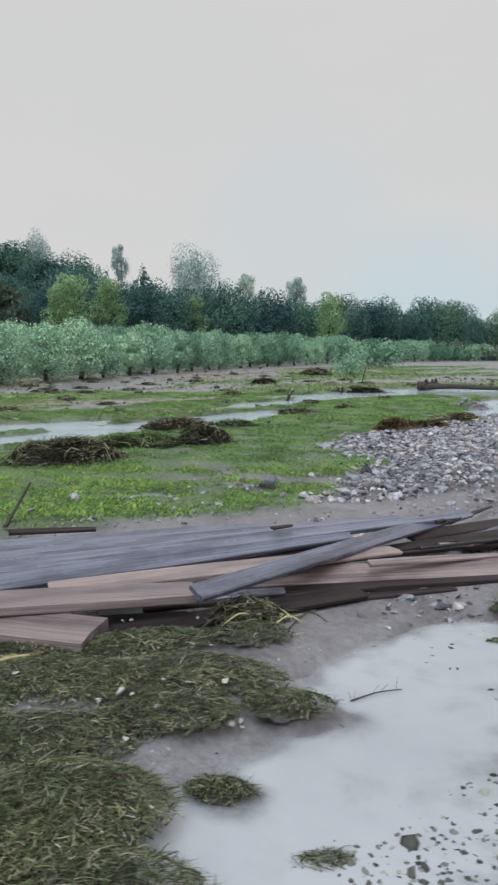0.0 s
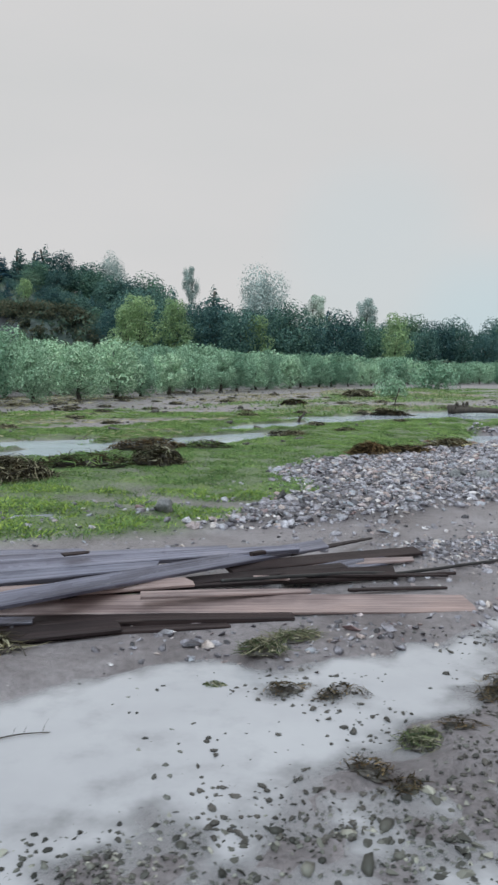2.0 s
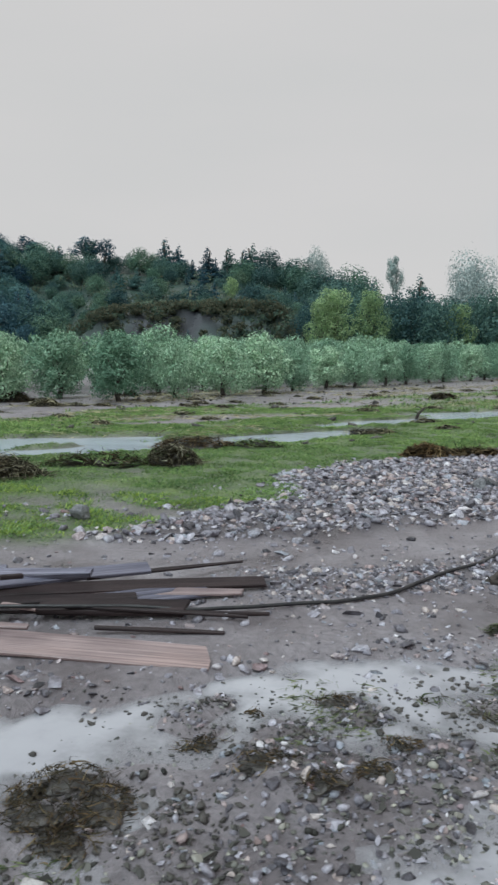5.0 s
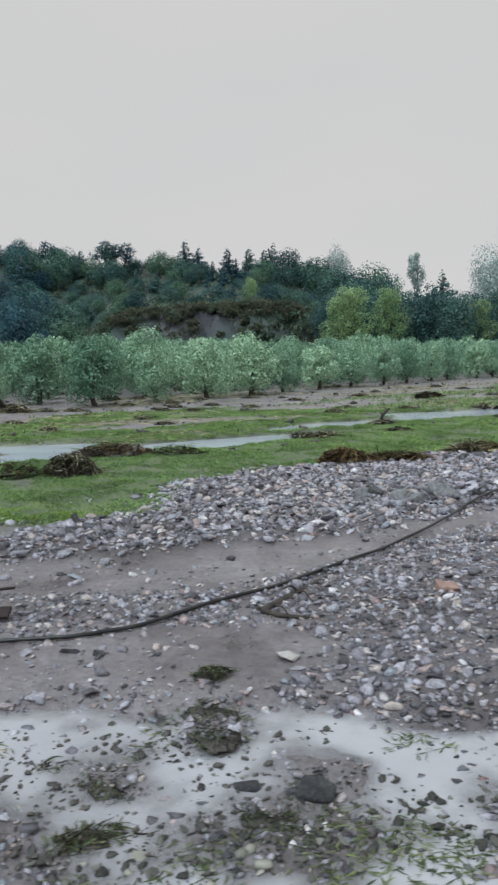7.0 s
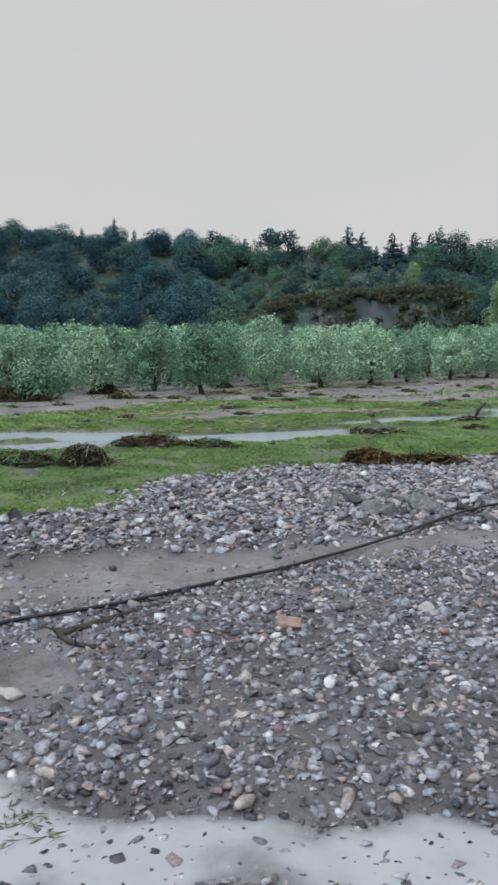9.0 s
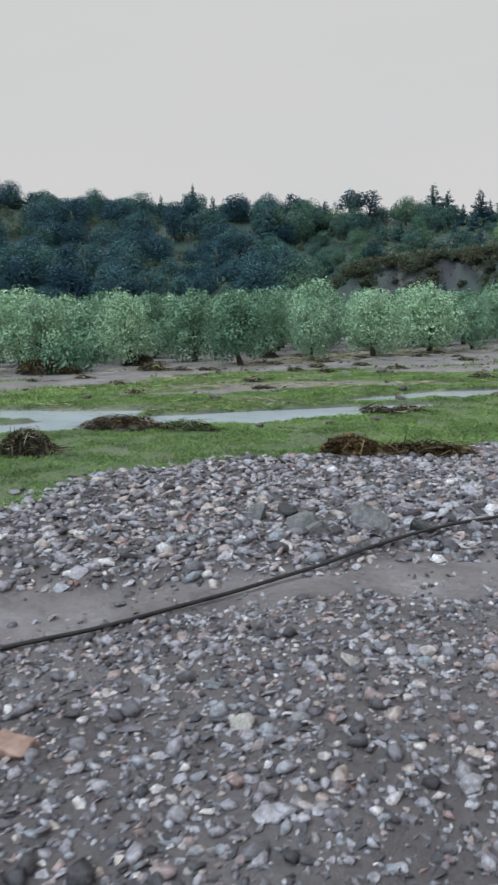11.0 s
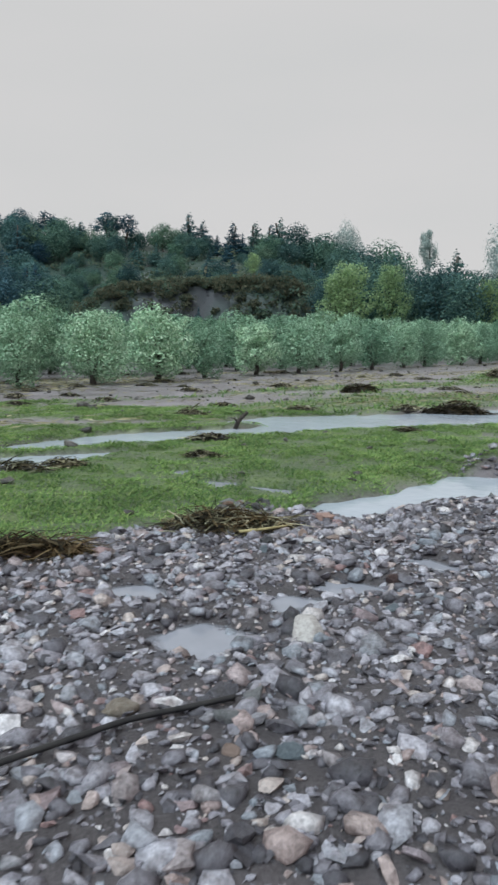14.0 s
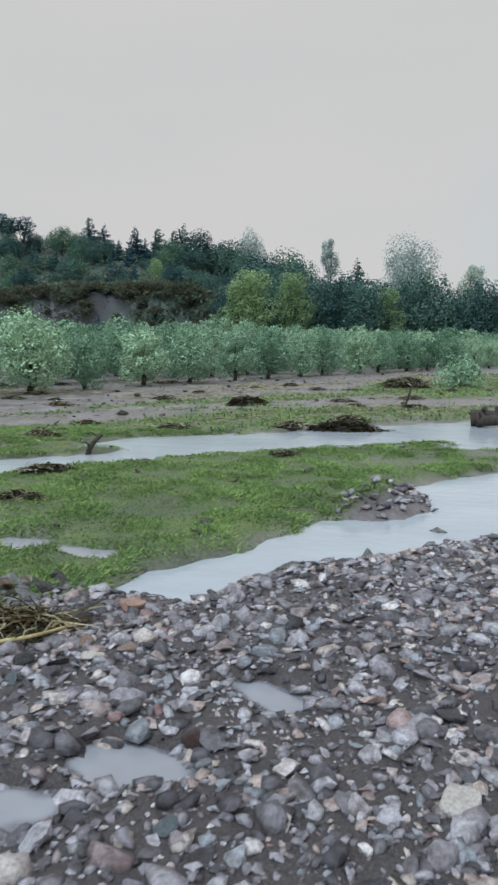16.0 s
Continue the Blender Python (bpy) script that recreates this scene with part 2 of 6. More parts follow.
M_GREYSTONE = plain_stone("grey_stone", (0.18, 0.18, 0.19), (0.36, 0.355, 0.36))
M_DARKSTONE = plain_stone("dark_stone", (0.05, 0.05, 0.055), (0.13, 0.125, 0.13))
M_BLUESTONE = plain_stone("slate_stone", (0.14, 0.17, 0.20), (0.26, 0.29, 0.31))
M_PINKSTONE = plain_stone("pink_stone", (0.30, 0.21, 0.18), (0.46, 0.36, 0.32))
M_REDSTONE = plain_stone("red_brown_stone", (0.07, 0.04, 0.04), (0.16, 0.095, 0.085))
M_OCHRESTONE = plain_stone("ochre_stone", (0.25, 0.20, 0.16), (0.43, 0.37, 0.32))
M_CLAYSTONE = plain_stone("orange_stone", (0.18, 0.105, 0.075), (0.33, 0.205, 0.15))
M_CLOD = plain_stone("wet_mud_clod", (0.045, 0.04, 0.036), (0.12, 0.105, 0.095))
M_RUSTCLOD = plain_stone("rusty_mud_clod", (0.05, 0.03, 0.02), (0.13, 0.085, 0.055))

M_CLODSTONE = leaf_material("muddy_pebbles", [(0, (0.035, 0.034, 0.036)), (0.5, (0.075, 0.073, 0.076)), (0.85, (0.15, 0.147, 0.15)), (1, (0.32, 0.31, 0.31))], 0.4, 2.0, TINT, 0.0)

def silt_hides_bed(nt, b, full_depth, most):
    """Silty water grows opaque with depth, unevenly."""
    deep = nt.nodes.new("ShaderNodeVertexColor")
    deep.layer_name = "depth"
    part_of = nt.nodes.new("ShaderNodeSeparateColor")
    nt.links.new(deep.outputs["Color"], part_of.inputs["Color"])
    cloud = node(nt, "ShaderNodeMapRange")
    cloud.inputs["From Min"].default_value, cloud.inputs["From Max"].default_value = 0.3, 0.7
    cloud.inputs["To Min"].default_value, cloud.inputs["To Max"].default_value = -0.012, 0.012
    nt.links.new(object_noise(nt, 4.0, 4, 0.6), cloud.inputs["Value"])
    both = nt.nodes.new("ShaderNodeMath")
    both.operation = "ADD"
    nt.links.new(part_of.outputs["Red"], both.inputs[0])
    nt.links.new(cloud.outputs["Result"], both.inputs[1])
    hide = node(nt, "ShaderNodeMapRange")
    hide.interpolation_type = "SMOOTHSTEP"
    hide.inputs["From Min"].default_value, hide.inputs["From Max"].default_value = 0.0, full_depth
    hide.inputs["To Min"].default_value, hide.inputs["To Max"].default_value = 0.3, most
    nt.links.new(both.outputs[0], hide.inputs["Value"])
    nt.links.new(hide.outputs["Result"], b.inputs["Alpha"])


# muddy water: silt clouds it, base colour adds sky reflection, the surface mirrors the sky
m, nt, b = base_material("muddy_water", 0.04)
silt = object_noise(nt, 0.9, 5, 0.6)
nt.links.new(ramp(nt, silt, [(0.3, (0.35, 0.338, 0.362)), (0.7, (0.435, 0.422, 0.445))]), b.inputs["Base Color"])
b.inputs["IOR"].default_value = 1.33
b.inputs["Specular IOR Level"].default_value = 0.75
silt_hides_bed(nt, b, 0.045, 0.95)
bump(nt, b, object_noise(nt, 5.0, 3, 0.5), 0.05, 0.01)
M_WATER = m

# flood water: pale blue base colour paints reflected sky over the silt
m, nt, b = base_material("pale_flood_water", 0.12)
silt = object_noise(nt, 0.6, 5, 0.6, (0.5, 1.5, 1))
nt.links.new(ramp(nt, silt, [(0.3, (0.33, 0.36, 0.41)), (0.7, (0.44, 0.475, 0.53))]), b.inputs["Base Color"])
b.inputs["IOR"].default_value = 1.33
bump(nt, b, object_noise(nt, 7.0, 3, 0.5), 0.3, 0.02)
M_FLOOD = m

# pools: lilac base colour holds silt and some painted sky reflection
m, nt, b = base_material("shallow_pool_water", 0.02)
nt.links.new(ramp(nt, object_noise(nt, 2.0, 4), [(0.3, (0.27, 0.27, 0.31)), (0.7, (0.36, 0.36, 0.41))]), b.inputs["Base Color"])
b.inputs["IOR"].default_value = 1.33
b.inputs["Specular IOR Level"].default_value = 0.75
silt_hides_bed(nt, b, 0.06, 0.85)
M_POOL = m

# the ground: silt, gravel bed, grass turf, hillside and bare quarry face, by the masks of the sheet
m, nt, b = base_material("flood_silt_and_turf", 0.5)
att = nt.nodes.new("ShaderNodeVertexColor")
att.layer_name = "zones"
sep = nt.nodes.new("ShaderNodeSeparateColor")
nt.links.new(att.outputs["Color"], sep.inputs["Color"])
n1, n2, n3 = object_noise(nt, 1.1, 8, 0.65), object_noise(nt, 22, 8, 0.75), object_noise(nt, 90, 3, 0.6)
mud = ramp(nt, n1, [(0.3, (0.095, 0.077, 0.08)), (0.5, (0.20, 0.174, 0.184)), (0.72, (0.32, 0.288, 0.305))])
mud = mix(nt, 1.0, mud, ramp(nt, n2, [(0.25, (0.5, 0.49, 0.5)), (0.52, (1, 1, 1)), (0.78, (1.4, 1.38, 1.37))]), "MULTIPLY")
bed = ramp(nt, n3, [(0.3, (0.036, 0.030, 0.033)), (0.55, (0.085, 0.073, 0.078)), (0.75, (0.155, 0.137, 0.146))])
turf = ramp(nt, n2, [(0.25, (0.042, 0.06, 0.036)), (0.5, (0.085, 0.125, 0.055)), (0.75, (0.16, 0.22, 0.085))])
turf = mix(nt, 1.0, turf, ramp(nt, n1, [(0.3, (0.7, 0.55, 0.75)), (0.48, (0.9, 0.9, 0.9)), (0.68, (1.45, 1.35, 0.95))]), "MULTIPLY")
# hillside green leans blue, with the valley haze put into its colour
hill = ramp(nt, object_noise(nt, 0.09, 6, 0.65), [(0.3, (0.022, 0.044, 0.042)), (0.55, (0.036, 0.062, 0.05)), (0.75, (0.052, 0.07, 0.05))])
rock = ramp(nt, object_noise(nt, 0.16, 6, 0.65, (1, 1, 0.35)), [(0.3, (0.012, 0.014, 0.018)), (0.55, (0.03, 0.03, 0.037)), (0.8, (0.06, 0.058, 0.067))])
c = mix(nt, sep.outputs["Green"], mud, bed)
c = mix(nt, sep.outputs["Red"], c, turf)
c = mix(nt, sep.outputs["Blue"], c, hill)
c = mix(nt, att.outputs["Alpha"], c, rock)
nt.links.new(c, b.inputs["Base Color"])
r = node(nt, "ShaderNodeMapRange")
r.inputs["From Min"].default_value, r.inputs["From Max"].default_value = 0.3, 0.7
r.inputs["To Min"].default_value, r.inputs["To Max"].default_value = 0.2, 0.65
nt.links.new(n1, r.inputs["Value"])
nt.links.new(r.outputs["Result"], b.inputs["Roughness"])
bump(nt, b, n2, 0.9, 0.025)
M_GROUND = m


# ---- numeric helpers ----
rng = np.random.default_rng(7)


def lattice(ix, iy, seed):
    h = (ix.astype(np.int64) * 374761393 + iy.astype(np.int64) * 668265263 + seed * 1442695041) & 0x7FFFFFFF
    h = ((h ^ (h >> 13)) * 1274126177) & 0x7FFFFFFF
    return ((h ^ (h >> 16)) & 0xFFFF) / 65535.0


def value_noise(x, y, seed=0):
    ix, iy = np.floor(x), np.floor(y)
    fx, fy = x - ix, y - iy
    fx, fy = fx * fx * (3 - 2 * fx), fy * fy * (3 - 2 * fy)
    a, b2 = lattice(ix, iy, seed), lattice(ix + 1, iy, seed)
    c2, d = lattice(ix, iy + 1, seed), lattice(ix + 1, iy + 1, seed)
    return (a * (1 - fx) + b2 * fx) * (1 - fy) + (c2 * (1 - fx) + d * fx) * fy


def fbm(x, y, scale, octaves=3, seed=0):
    """Layered noise from -1 to 1; scale is the size of its largest lumps in metres."""
    total, amp, norm = 0, 1.0, 0
    for i in range(octaves):
        total = total + amp * (2 * value_noise(x / scale * 2 ** i + 37.7 * i, y / scale * 2 ** i - 11.3 * i, seed + i) - 1)
        norm, amp = norm + amp, amp * 0.5
    return total / norm


def inside(poly, x, y):
    """Metres inside a polygon's edge (negative outside)."""
    p = np.array(poly, float)
    q = np.roll(p, -1, axis=0)
    dist = np.full(np.shape(x), 1e9)
    odd = np.zeros(np.shape(x), bool)
    for (ax, ay), (bx, by) in zip(p, q):
        dx, dy = bx - ax, by - ay
        t = np.clip(((x - ax) * dx + (y - ay) * dy) / (dx * dx + dy * dy + 1e-12), 0, 1)
        dist = np.minimum(dist, np.hypot(x - ax - t * dx, y - ay - t * dy))
        odd ^= ((ay > y) != (by > y)) & (x < (bx - ax) * (y - ay) / (by - ay + 1e-12) + ax)
    return np.where(odd, dist, -dist)


def smooth(a, b2, v):
    t = np.clip((v - a) / (b2 - a), 0, 1)
    return t * t * (3 - 2 * t)


# ---- plan ----
PUDDLE = [(-2.45, 0.6), (-2.33, 1.25), (-1.96, 1.64), (-1.6, 1.85), (-1.7, 2.15), (-1.14, 2.6), (-0.3, 2.9), (0.4, 3.1), (1.3, 3.5), (1.8, 4.05),
          (2.3, 4.15), (3.0, 4.45), (3.5, 4.5), (4.1, 4.5), (4.7, 4.85), (5.3, 5.15), (5.9, 5.2), (5.7, 4.3), (4.8, 3.1), (3.0, 1.4), (1.5, -0.3), (-0.5, -1.4), (-3, -1.2)]
POND = [(4.45, 14.95), (5.25, 14.62), (5.75, 15.75), (6.5, 16.2), (7.4, 17.0), (9.5, 17.8), (13, 18.5), (16, 22), (14, 25), (10.5, 23.4), (7.9, 20.9), (6.7, 19.5), (6.4, 18.3),
        (5.45, 17.0), (5.2, 16.3), (4.55, 15.4)]
STREAM = [(-14, 8.6), (-9, 9.8), (-4.6, 11.2), (-2.6, 12.7), (-0.7, 14.5), (0.3, 16.0), (1.6, 19.2), (2.4, 20.4), (3.3, 21.5), (5.6, 22.4), (8, 23.4), (13, 25.5), (26, 29),
          (26, 32), (13, 29), (8.6, 27.6), (4.6, 24.5), (2.2, 23.0), (1.0, 20.7), (-0.5, 17.1), (-2, 15.0), (-5, 13.7), (-9, 12.4), (-14, 11.6)]
GRAVEL = [(-0.7, 6.05), (0.6, 6.3), (1.3, 6.6), (2.5, 7.5), (3.8, 8.5), (4.6, 9.5), (5.6, 10.0), (6.3, 10.3), (7.6, 10.9), (11, 13), (14, 18), (10, 18.2), (7.4, 17.0), (6.5, 16.2),
          (5.8, 15.7), (5.25, 14.6), (4.5, 14.9), (3.8, 13.9), (3.0, 12.9), (2.0, 12.0), (1.2, 11.5), (0.4, 10.1), (0.7, 9.0), (0.9, 8.4), (0.2, 7.6), (-0.3, 6.5)]
SHINGLE = [(1.0, 5.4), (2.0, 5.75), (2.8, 6.3), (3.6, 7.5), (4.5, 8.5), (5.4, 9.1), (6.5, 9.5), (7.2, 8), (6.2, 5.5), (5.4, 4.95), (4.7, 4.6), (4.0, 4.35), (3.4, 4.6), (3.5, 5.3), (3.0, 5.6), (2.4, 5.3), (1.6, 4.95)]
ISLET = [(5.9, 17.6), (6.4, 17.4), (7.0, 18.1), (6.8, 18.9), (6.2, 18.6)]
MEADOW = [(-30, 4.5), (-4, 4.9), (-2.5, 5.6), (-1.0, 6.0), (-0.3, 6.5), (0.2, 7.7), (0.9, 8.5), (0.7, 9.2), (0.4, 10.1), (1.2, 11.5), (2.0, 12.1), (3.0, 13.0), (3.8, 14.0), (4.6, 15.2), (5.3, 16.5),
          (6.2, 18.2), (6.7, 19.6), (7.9, 21.1), (11, 23.6), (30, 32), (30, 70), (12, 60), (6.4, 49), (4.5, 38), (1.0, 33), (-2, 26.2), (-5.5, 23.2), (-9.7, 18.8), (-20, 15), (-30, 13)]
MATS = [(-4.5, 0.3), (-2.5, 0.5), (-2.25, 1.25), (-1.95, 1.65), (-1.6, 1.9), (-1.72, 2.2), (-1.3, 2.65), (-2.0, 2.95), (-3.2, 2.7), (-4.5, 2.6)]
ISLANDS = [(1.22, 2.5, 0.36, 0.05), (0.28, 2.5, 0.22, 0.05), (-0.02, 2.5, 0.13, 0.05), (0.28, 1.72, 0.2, 0.06), (1.95, 2.75, 0.25, 0.08), (0.75, 2.0, 0.3, 0.05), (-0.12, 2.88, 0.1, 0.05),
           (-1.5, 1.84, 0.2, 0.06), (-1.95, 1.33, 0.14, 0.05), (2.6, 3.1, 0.3, 0.06), (3.5, 3.5, 0.4, 0.06), (-0.5, 1.1, 0.5, 0.05), (2.75, 3.75, 0.35, 0.045), (3.1, 4.15, 0.2, 0.06), (3.6, 3.95, 0.25, 0.05), (4.35, 3.9, 0.3, 0.045), (4.9, 4.35, 0.3, 0.05), (2.2, 3.5, 0.25, 0.04), (4.6, 3.6, 0.35, 0.05), (1.55, 2.95, 0.4, 0.045), (1.95, 3.2, 0.35, 0.04), (1.5, 3.3, 0.3, 0.035), (1.7, 2.5, 0.35, 0.04), (-0.95, 0.9, 0.4, 0.025), (0.1, 1.15, 0.4, 0.03), (-0.3, 0.75, 0.5, 0.03)]
POOLS = [(5.95, 13.6, 0.26), (5.5, 12.92, 0.25), (5.13, 12.52, 0.26), (4.78, 11.85, 0.36), (4.2, 12.4, 0.22), (3.35, 15.95, 0.3), (2.9, 16.5, 0.3), (-2.4, 6.6, 0.3), (4.15, 15.75, 0.3)]
WATER_Z = -0.03
RIDGE_AZ = [-180, -95, -70, -53, -45, -36, -28, -20, -14, -9, -4, 2, 10, 20, 30, 60, 180]
RIDGE_M = [6, 25, 32, 34.5, 32.5, 29.5, 28, 27.5, 26, 20, 13, 7, 3.5, 2, 1.5, 1, 6]


def terrain_masks(x, y):
    """Height and the masks grass, gravel, hill, rock at plan places."""
    wx = x + (0.16 * fbm(x, y, 0.7, 3, 11) + 0.10 * fbm(x, y, 0.2, 2, 13)) + 0.5 * smooth(16, 40, y) * fbm(x, y, 3, 2, 12)
    wy = y + (0.16 * fbm(x, y, 0.7, 3, 21) + 0.10 * fbm(x, y, 0.2, 2, 23)) + 0.8 * smooth(16, 40, y) * fbm(x, y, 3, 2, 22)
    rough = fbm(x, y, 0.35, 3, 3)
    z = 0.015 + 0.03 * fbm(x, y, 2.2, 3, 5) + 0.012 * rough
    far = smooth(24, 60, np.hypot(x - 3, y - 4))
    z = z + far * 0.12 * fbm(x, y, 14, 2, 9)
    gravel = smooth(-0.15, 0.25, inside(GRAVEL, wx, wy))
    shingle = smooth(-0.2, 0.3, inside(SHINGLE, wx, wy))
    islet = smooth(-0.1, 0.15, inside(ISLET, wx, wy))
    z = z + 0.05 * gravel + 0.02 * shingle
    puddle = smooth(-0.12, 0.22, inside(PUDDLE, wx, wy))
    bed = smooth(0.5, 1.5, inside(PUDDLE, x, y) + 0.3 * fbm(x, y, 1.5, 2, 31)) * smooth(-1.5, 0.5, x - 0.2 * y)
    floor = -0.075 + (0.037 + 0.014 * smooth(1.0, 2.4, x)) * bed + (0.012 + 0.045 * bed) * rough + 0.03 * bed * fbm(x, y, 0.13, 2, 33)
    z = z * (1 - puddle) + puddle * floor
    for ix, iy, ir, ih in ISLANDS:
        d = np.hypot((x - ix), (y - iy) * 1.1) / ir
        z = z + (ih + 0.04 * rough) * np.exp(-(d + 0.35 * fbm(x, y, 0.15, 2, 41)) ** 2 * 1.6)
    pond = smooth(-0.1, 0.3, inside(POND, wx, wy))
    z = z * (1 - pond) + pond * -0.10
    down, over = 0.74 * x + 0.67 * y, 0.74 * y - 0.67 * x
    stream = smooth(-0.2, 0.35, inside(STREAM, wx, wy) + 0.5 - 2.6 * np.maximum(0, fbm(down * 0.16, over, 0.9, 3, 51) - 0.12))
    z = z * (1 - stream) + stream * (-0.10 + 0.05 * fbm(x * 0.6, y * 2, 1.2, 3, 52))
    z = z + islet * 0.16
    for ix, iy, ir in POOLS:
        d = np.hypot(x - ix, (y - iy) * 1.4) / ir + 1.0 * fbm(x, y, 0.3, 3, 43)
        z = z - 0.18 * np.exp(-(np.maximum(d, 0) ** 2) * 1.3)
    mats = smooth(-0.1, 0.2, inside(MATS, wx, wy))
    z = z + mats * (0.04 + 0.05 * fbm(x, y, 0.5, 2, 61))
    meadow = smooth(-0.45, 0.12, inside(MEADOW, wx, wy))
    thin = smooth(-0.45, 0.15, fbm(x, y, 1.6, 3, 71) + 0.18 * smooth(7, 9, y) * (1 - smooth(10, 15, y)) + 0.2 + 0.45 * smooth(12.5, 14.5, y) * (1 - smooth(20, 23, y)))
    beyond = smooth(1.0, 4.0, y - 0.97 * x - 16.0)
    thin = thin * (1 - beyond) + beyond * smooth(-0.05, 0.3, fbm(down * 0.3, over, 1.6, 4, 73) + 0.16)
    grass = meadow * thin * (1 - stream) * (1 - pond) * (1 - gravel)
    z = z + grass * (0.03 + 0.03 * fbm(x, y, 0.22, 2, 72) * (1 - smooth(18, 26, y)))
    # far shrub belt and hill
    r = np.hypot(x - 3, y - 4)
    az = np.degrees(np.arctan2(x - 3, y - 4))
    ridge = np.interp(az, RIDGE_AZ, RIDGE_M)
    wob = 2.5 * fbm(x, y, 9, 3, 84)
    cliff = smooth(-29, -25, az + wob) * (1 - smooth(-13, -9.5, az + wob))
    step = 129 + 5 * fbm(x, y, 22, 2, 81)
    lift = 0.10 * smooth(100, 128, r) + (0.10 + 0.19 * cliff) * smooth(0, 7, r - step) + (0.80 - 0.19 * cliff) * smooth(135, 235, r)
    z = z + ridge * lift * (1 + 0.12 * fbm(x, y, 30, 3, 82))
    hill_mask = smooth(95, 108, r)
    rock = cliff * smooth(-4, 0, r - step) * (1 - smooth(5.5, 8, r - step)) * smooth(-0.15, 0.15, fbm(x, y, 5, 3, 83) + 0.12) * (1 - 0.85 * smooth(-19, -16, az + wob))
    return z, grass, np.clip(gravel + 0.6 * shingle + 0.4 * islet, 0, 1), hill_mask, rock


def ground_z(x, y):
    return float(terrain_masks(np.array([x], float), np.array([y], float))[0][0])


# ---- mesh helpers ----
def bulk_mesh(name, verts, polys, material, smooth_faces=False):
    """A mesh from an array of corners (n, 3) and an array of faces (m, k)."""
    me = bpy.data.meshes.new(name)
    verts, polys = np.asarray(verts, np.float32), np.asarray(polys, np.int32)
    k = polys.shape[1]
    me.vertices.add(len(verts))
    me.vertices.foreach_set("co", verts.ravel())
    me.loops.add(polys.size)
    me.loops.foreach_set("vertex_index", polys.ravel())
    me.polygons.add(len(polys))
    me.polygons.foreach_set("loop_start", np.arange(0, polys.size, k, dtype=np.int32))
    me.polygons.foreach_set("use_smooth", np.broadcast_to(smooth_faces, len(polys)).copy())
    me.materials.append(material)
    me.update(calc_edges=True)
    return me


def bm_mesh(name, bm, material, smooth_faces=False):
    me = bpy.data.meshes.new(name)
    bm.to_mesh(me)
    bm.free()
    me.materials.append(material)
    if smooth_faces:
        me.polygons.foreach_set("use_smooth", np.full(len(me.polygons), True))
    return me


def part(name, me, parent, label=""):
    ob = new(name, me)
    ob.parent = parent
    return tagged(ob, label)


# ---- ground and water ----
def graded(lo, hi, step, out_lo, out_hi, cap=3.2, grow=1.07):
    inner = list(np.arange(lo, hi, step))
    right, d, v = [], step, hi
    while v < out_hi:
        right.append(v)
        d = min(d * grow, cap) if v < 330 else d * 1.6
        v += d
    left, d, v = [], step, lo
    while v > out_lo:
        d = min(d * grow, cap) if v > -260 else d * 1.6
        v -= d
        left.append(v)
    return np.array(left[::-1] + inner + right + [out_hi])


gx = graded(-4.4, 8.2, 0.066, -4000, 4000)
gy = graded(0.4, 16.5, 0.07, -4000, 4000)
X, Y = np.meshgrid(gx, gy)
Z, A_GRASS, A_GRAVEL, A_HILL, A_ROCK = terrain_masks(X.ravel(), Y.ravel())
nx, ny = len(gx), len(gy)
ii = (np.arange(ny - 1)[:, None] * nx + np.arange(nx - 1)[None, :]).ravel()
me = bulk_mesh("ground", np.stack([X.ravel(), Y.ravel(), Z], 1), np.stack([ii, ii + 1, ii + nx + 1, ii + nx], 1), M_GROUND, True)
layer = me.color_attributes.new("zones", "FLOAT_COLOR", "POINT")
layer.data.foreach_set("color", np.stack([A_GRASS, A_GRAVEL, A_HILL, A_ROCK], 1).astype(np.float32).ravel())
ground = tagged(new("ground", me), "flooded valley floor of silt, gravel and wet grass with a wooded hill", "ground", kind="structure")


def water_sheet(poly, grow, z, label, material=None):
    bm = bmesh.new()
    p = np.array(poly)
    q = np.roll(p, -1, axis=0)
    turn_sign = 1 if np.sum(p[:, 0] * q[:, 1] - q[:, 0] * p[:, 1]) > 0 else -1
    ring = []
    for i in range(len(p)):
        t = p[(i + 1) % len(p)] - p[i - 1]
        nrm = turn_sign * np.array([t[1], -t[0]]) / (np.hypot(*t) + 1e-9)
        ring.append(bm.verts.new((*(p[i] + nrm * grow), z)))
    bm.faces.new(ring)
    bmesh.ops.triangulate(bm, faces=bm.faces[:])
    bmesh.ops.recalc_face_normals(bm, faces=bm.faces[:])
    if sum(f.normal.z for f in bm.faces) < 0:
        bmesh.ops.reverse_faces(bm, faces=bm.faces[:])
    return tagged(new("water", bm_mesh("water", bm, material or M_WATER)), label, "water", kind="structure")


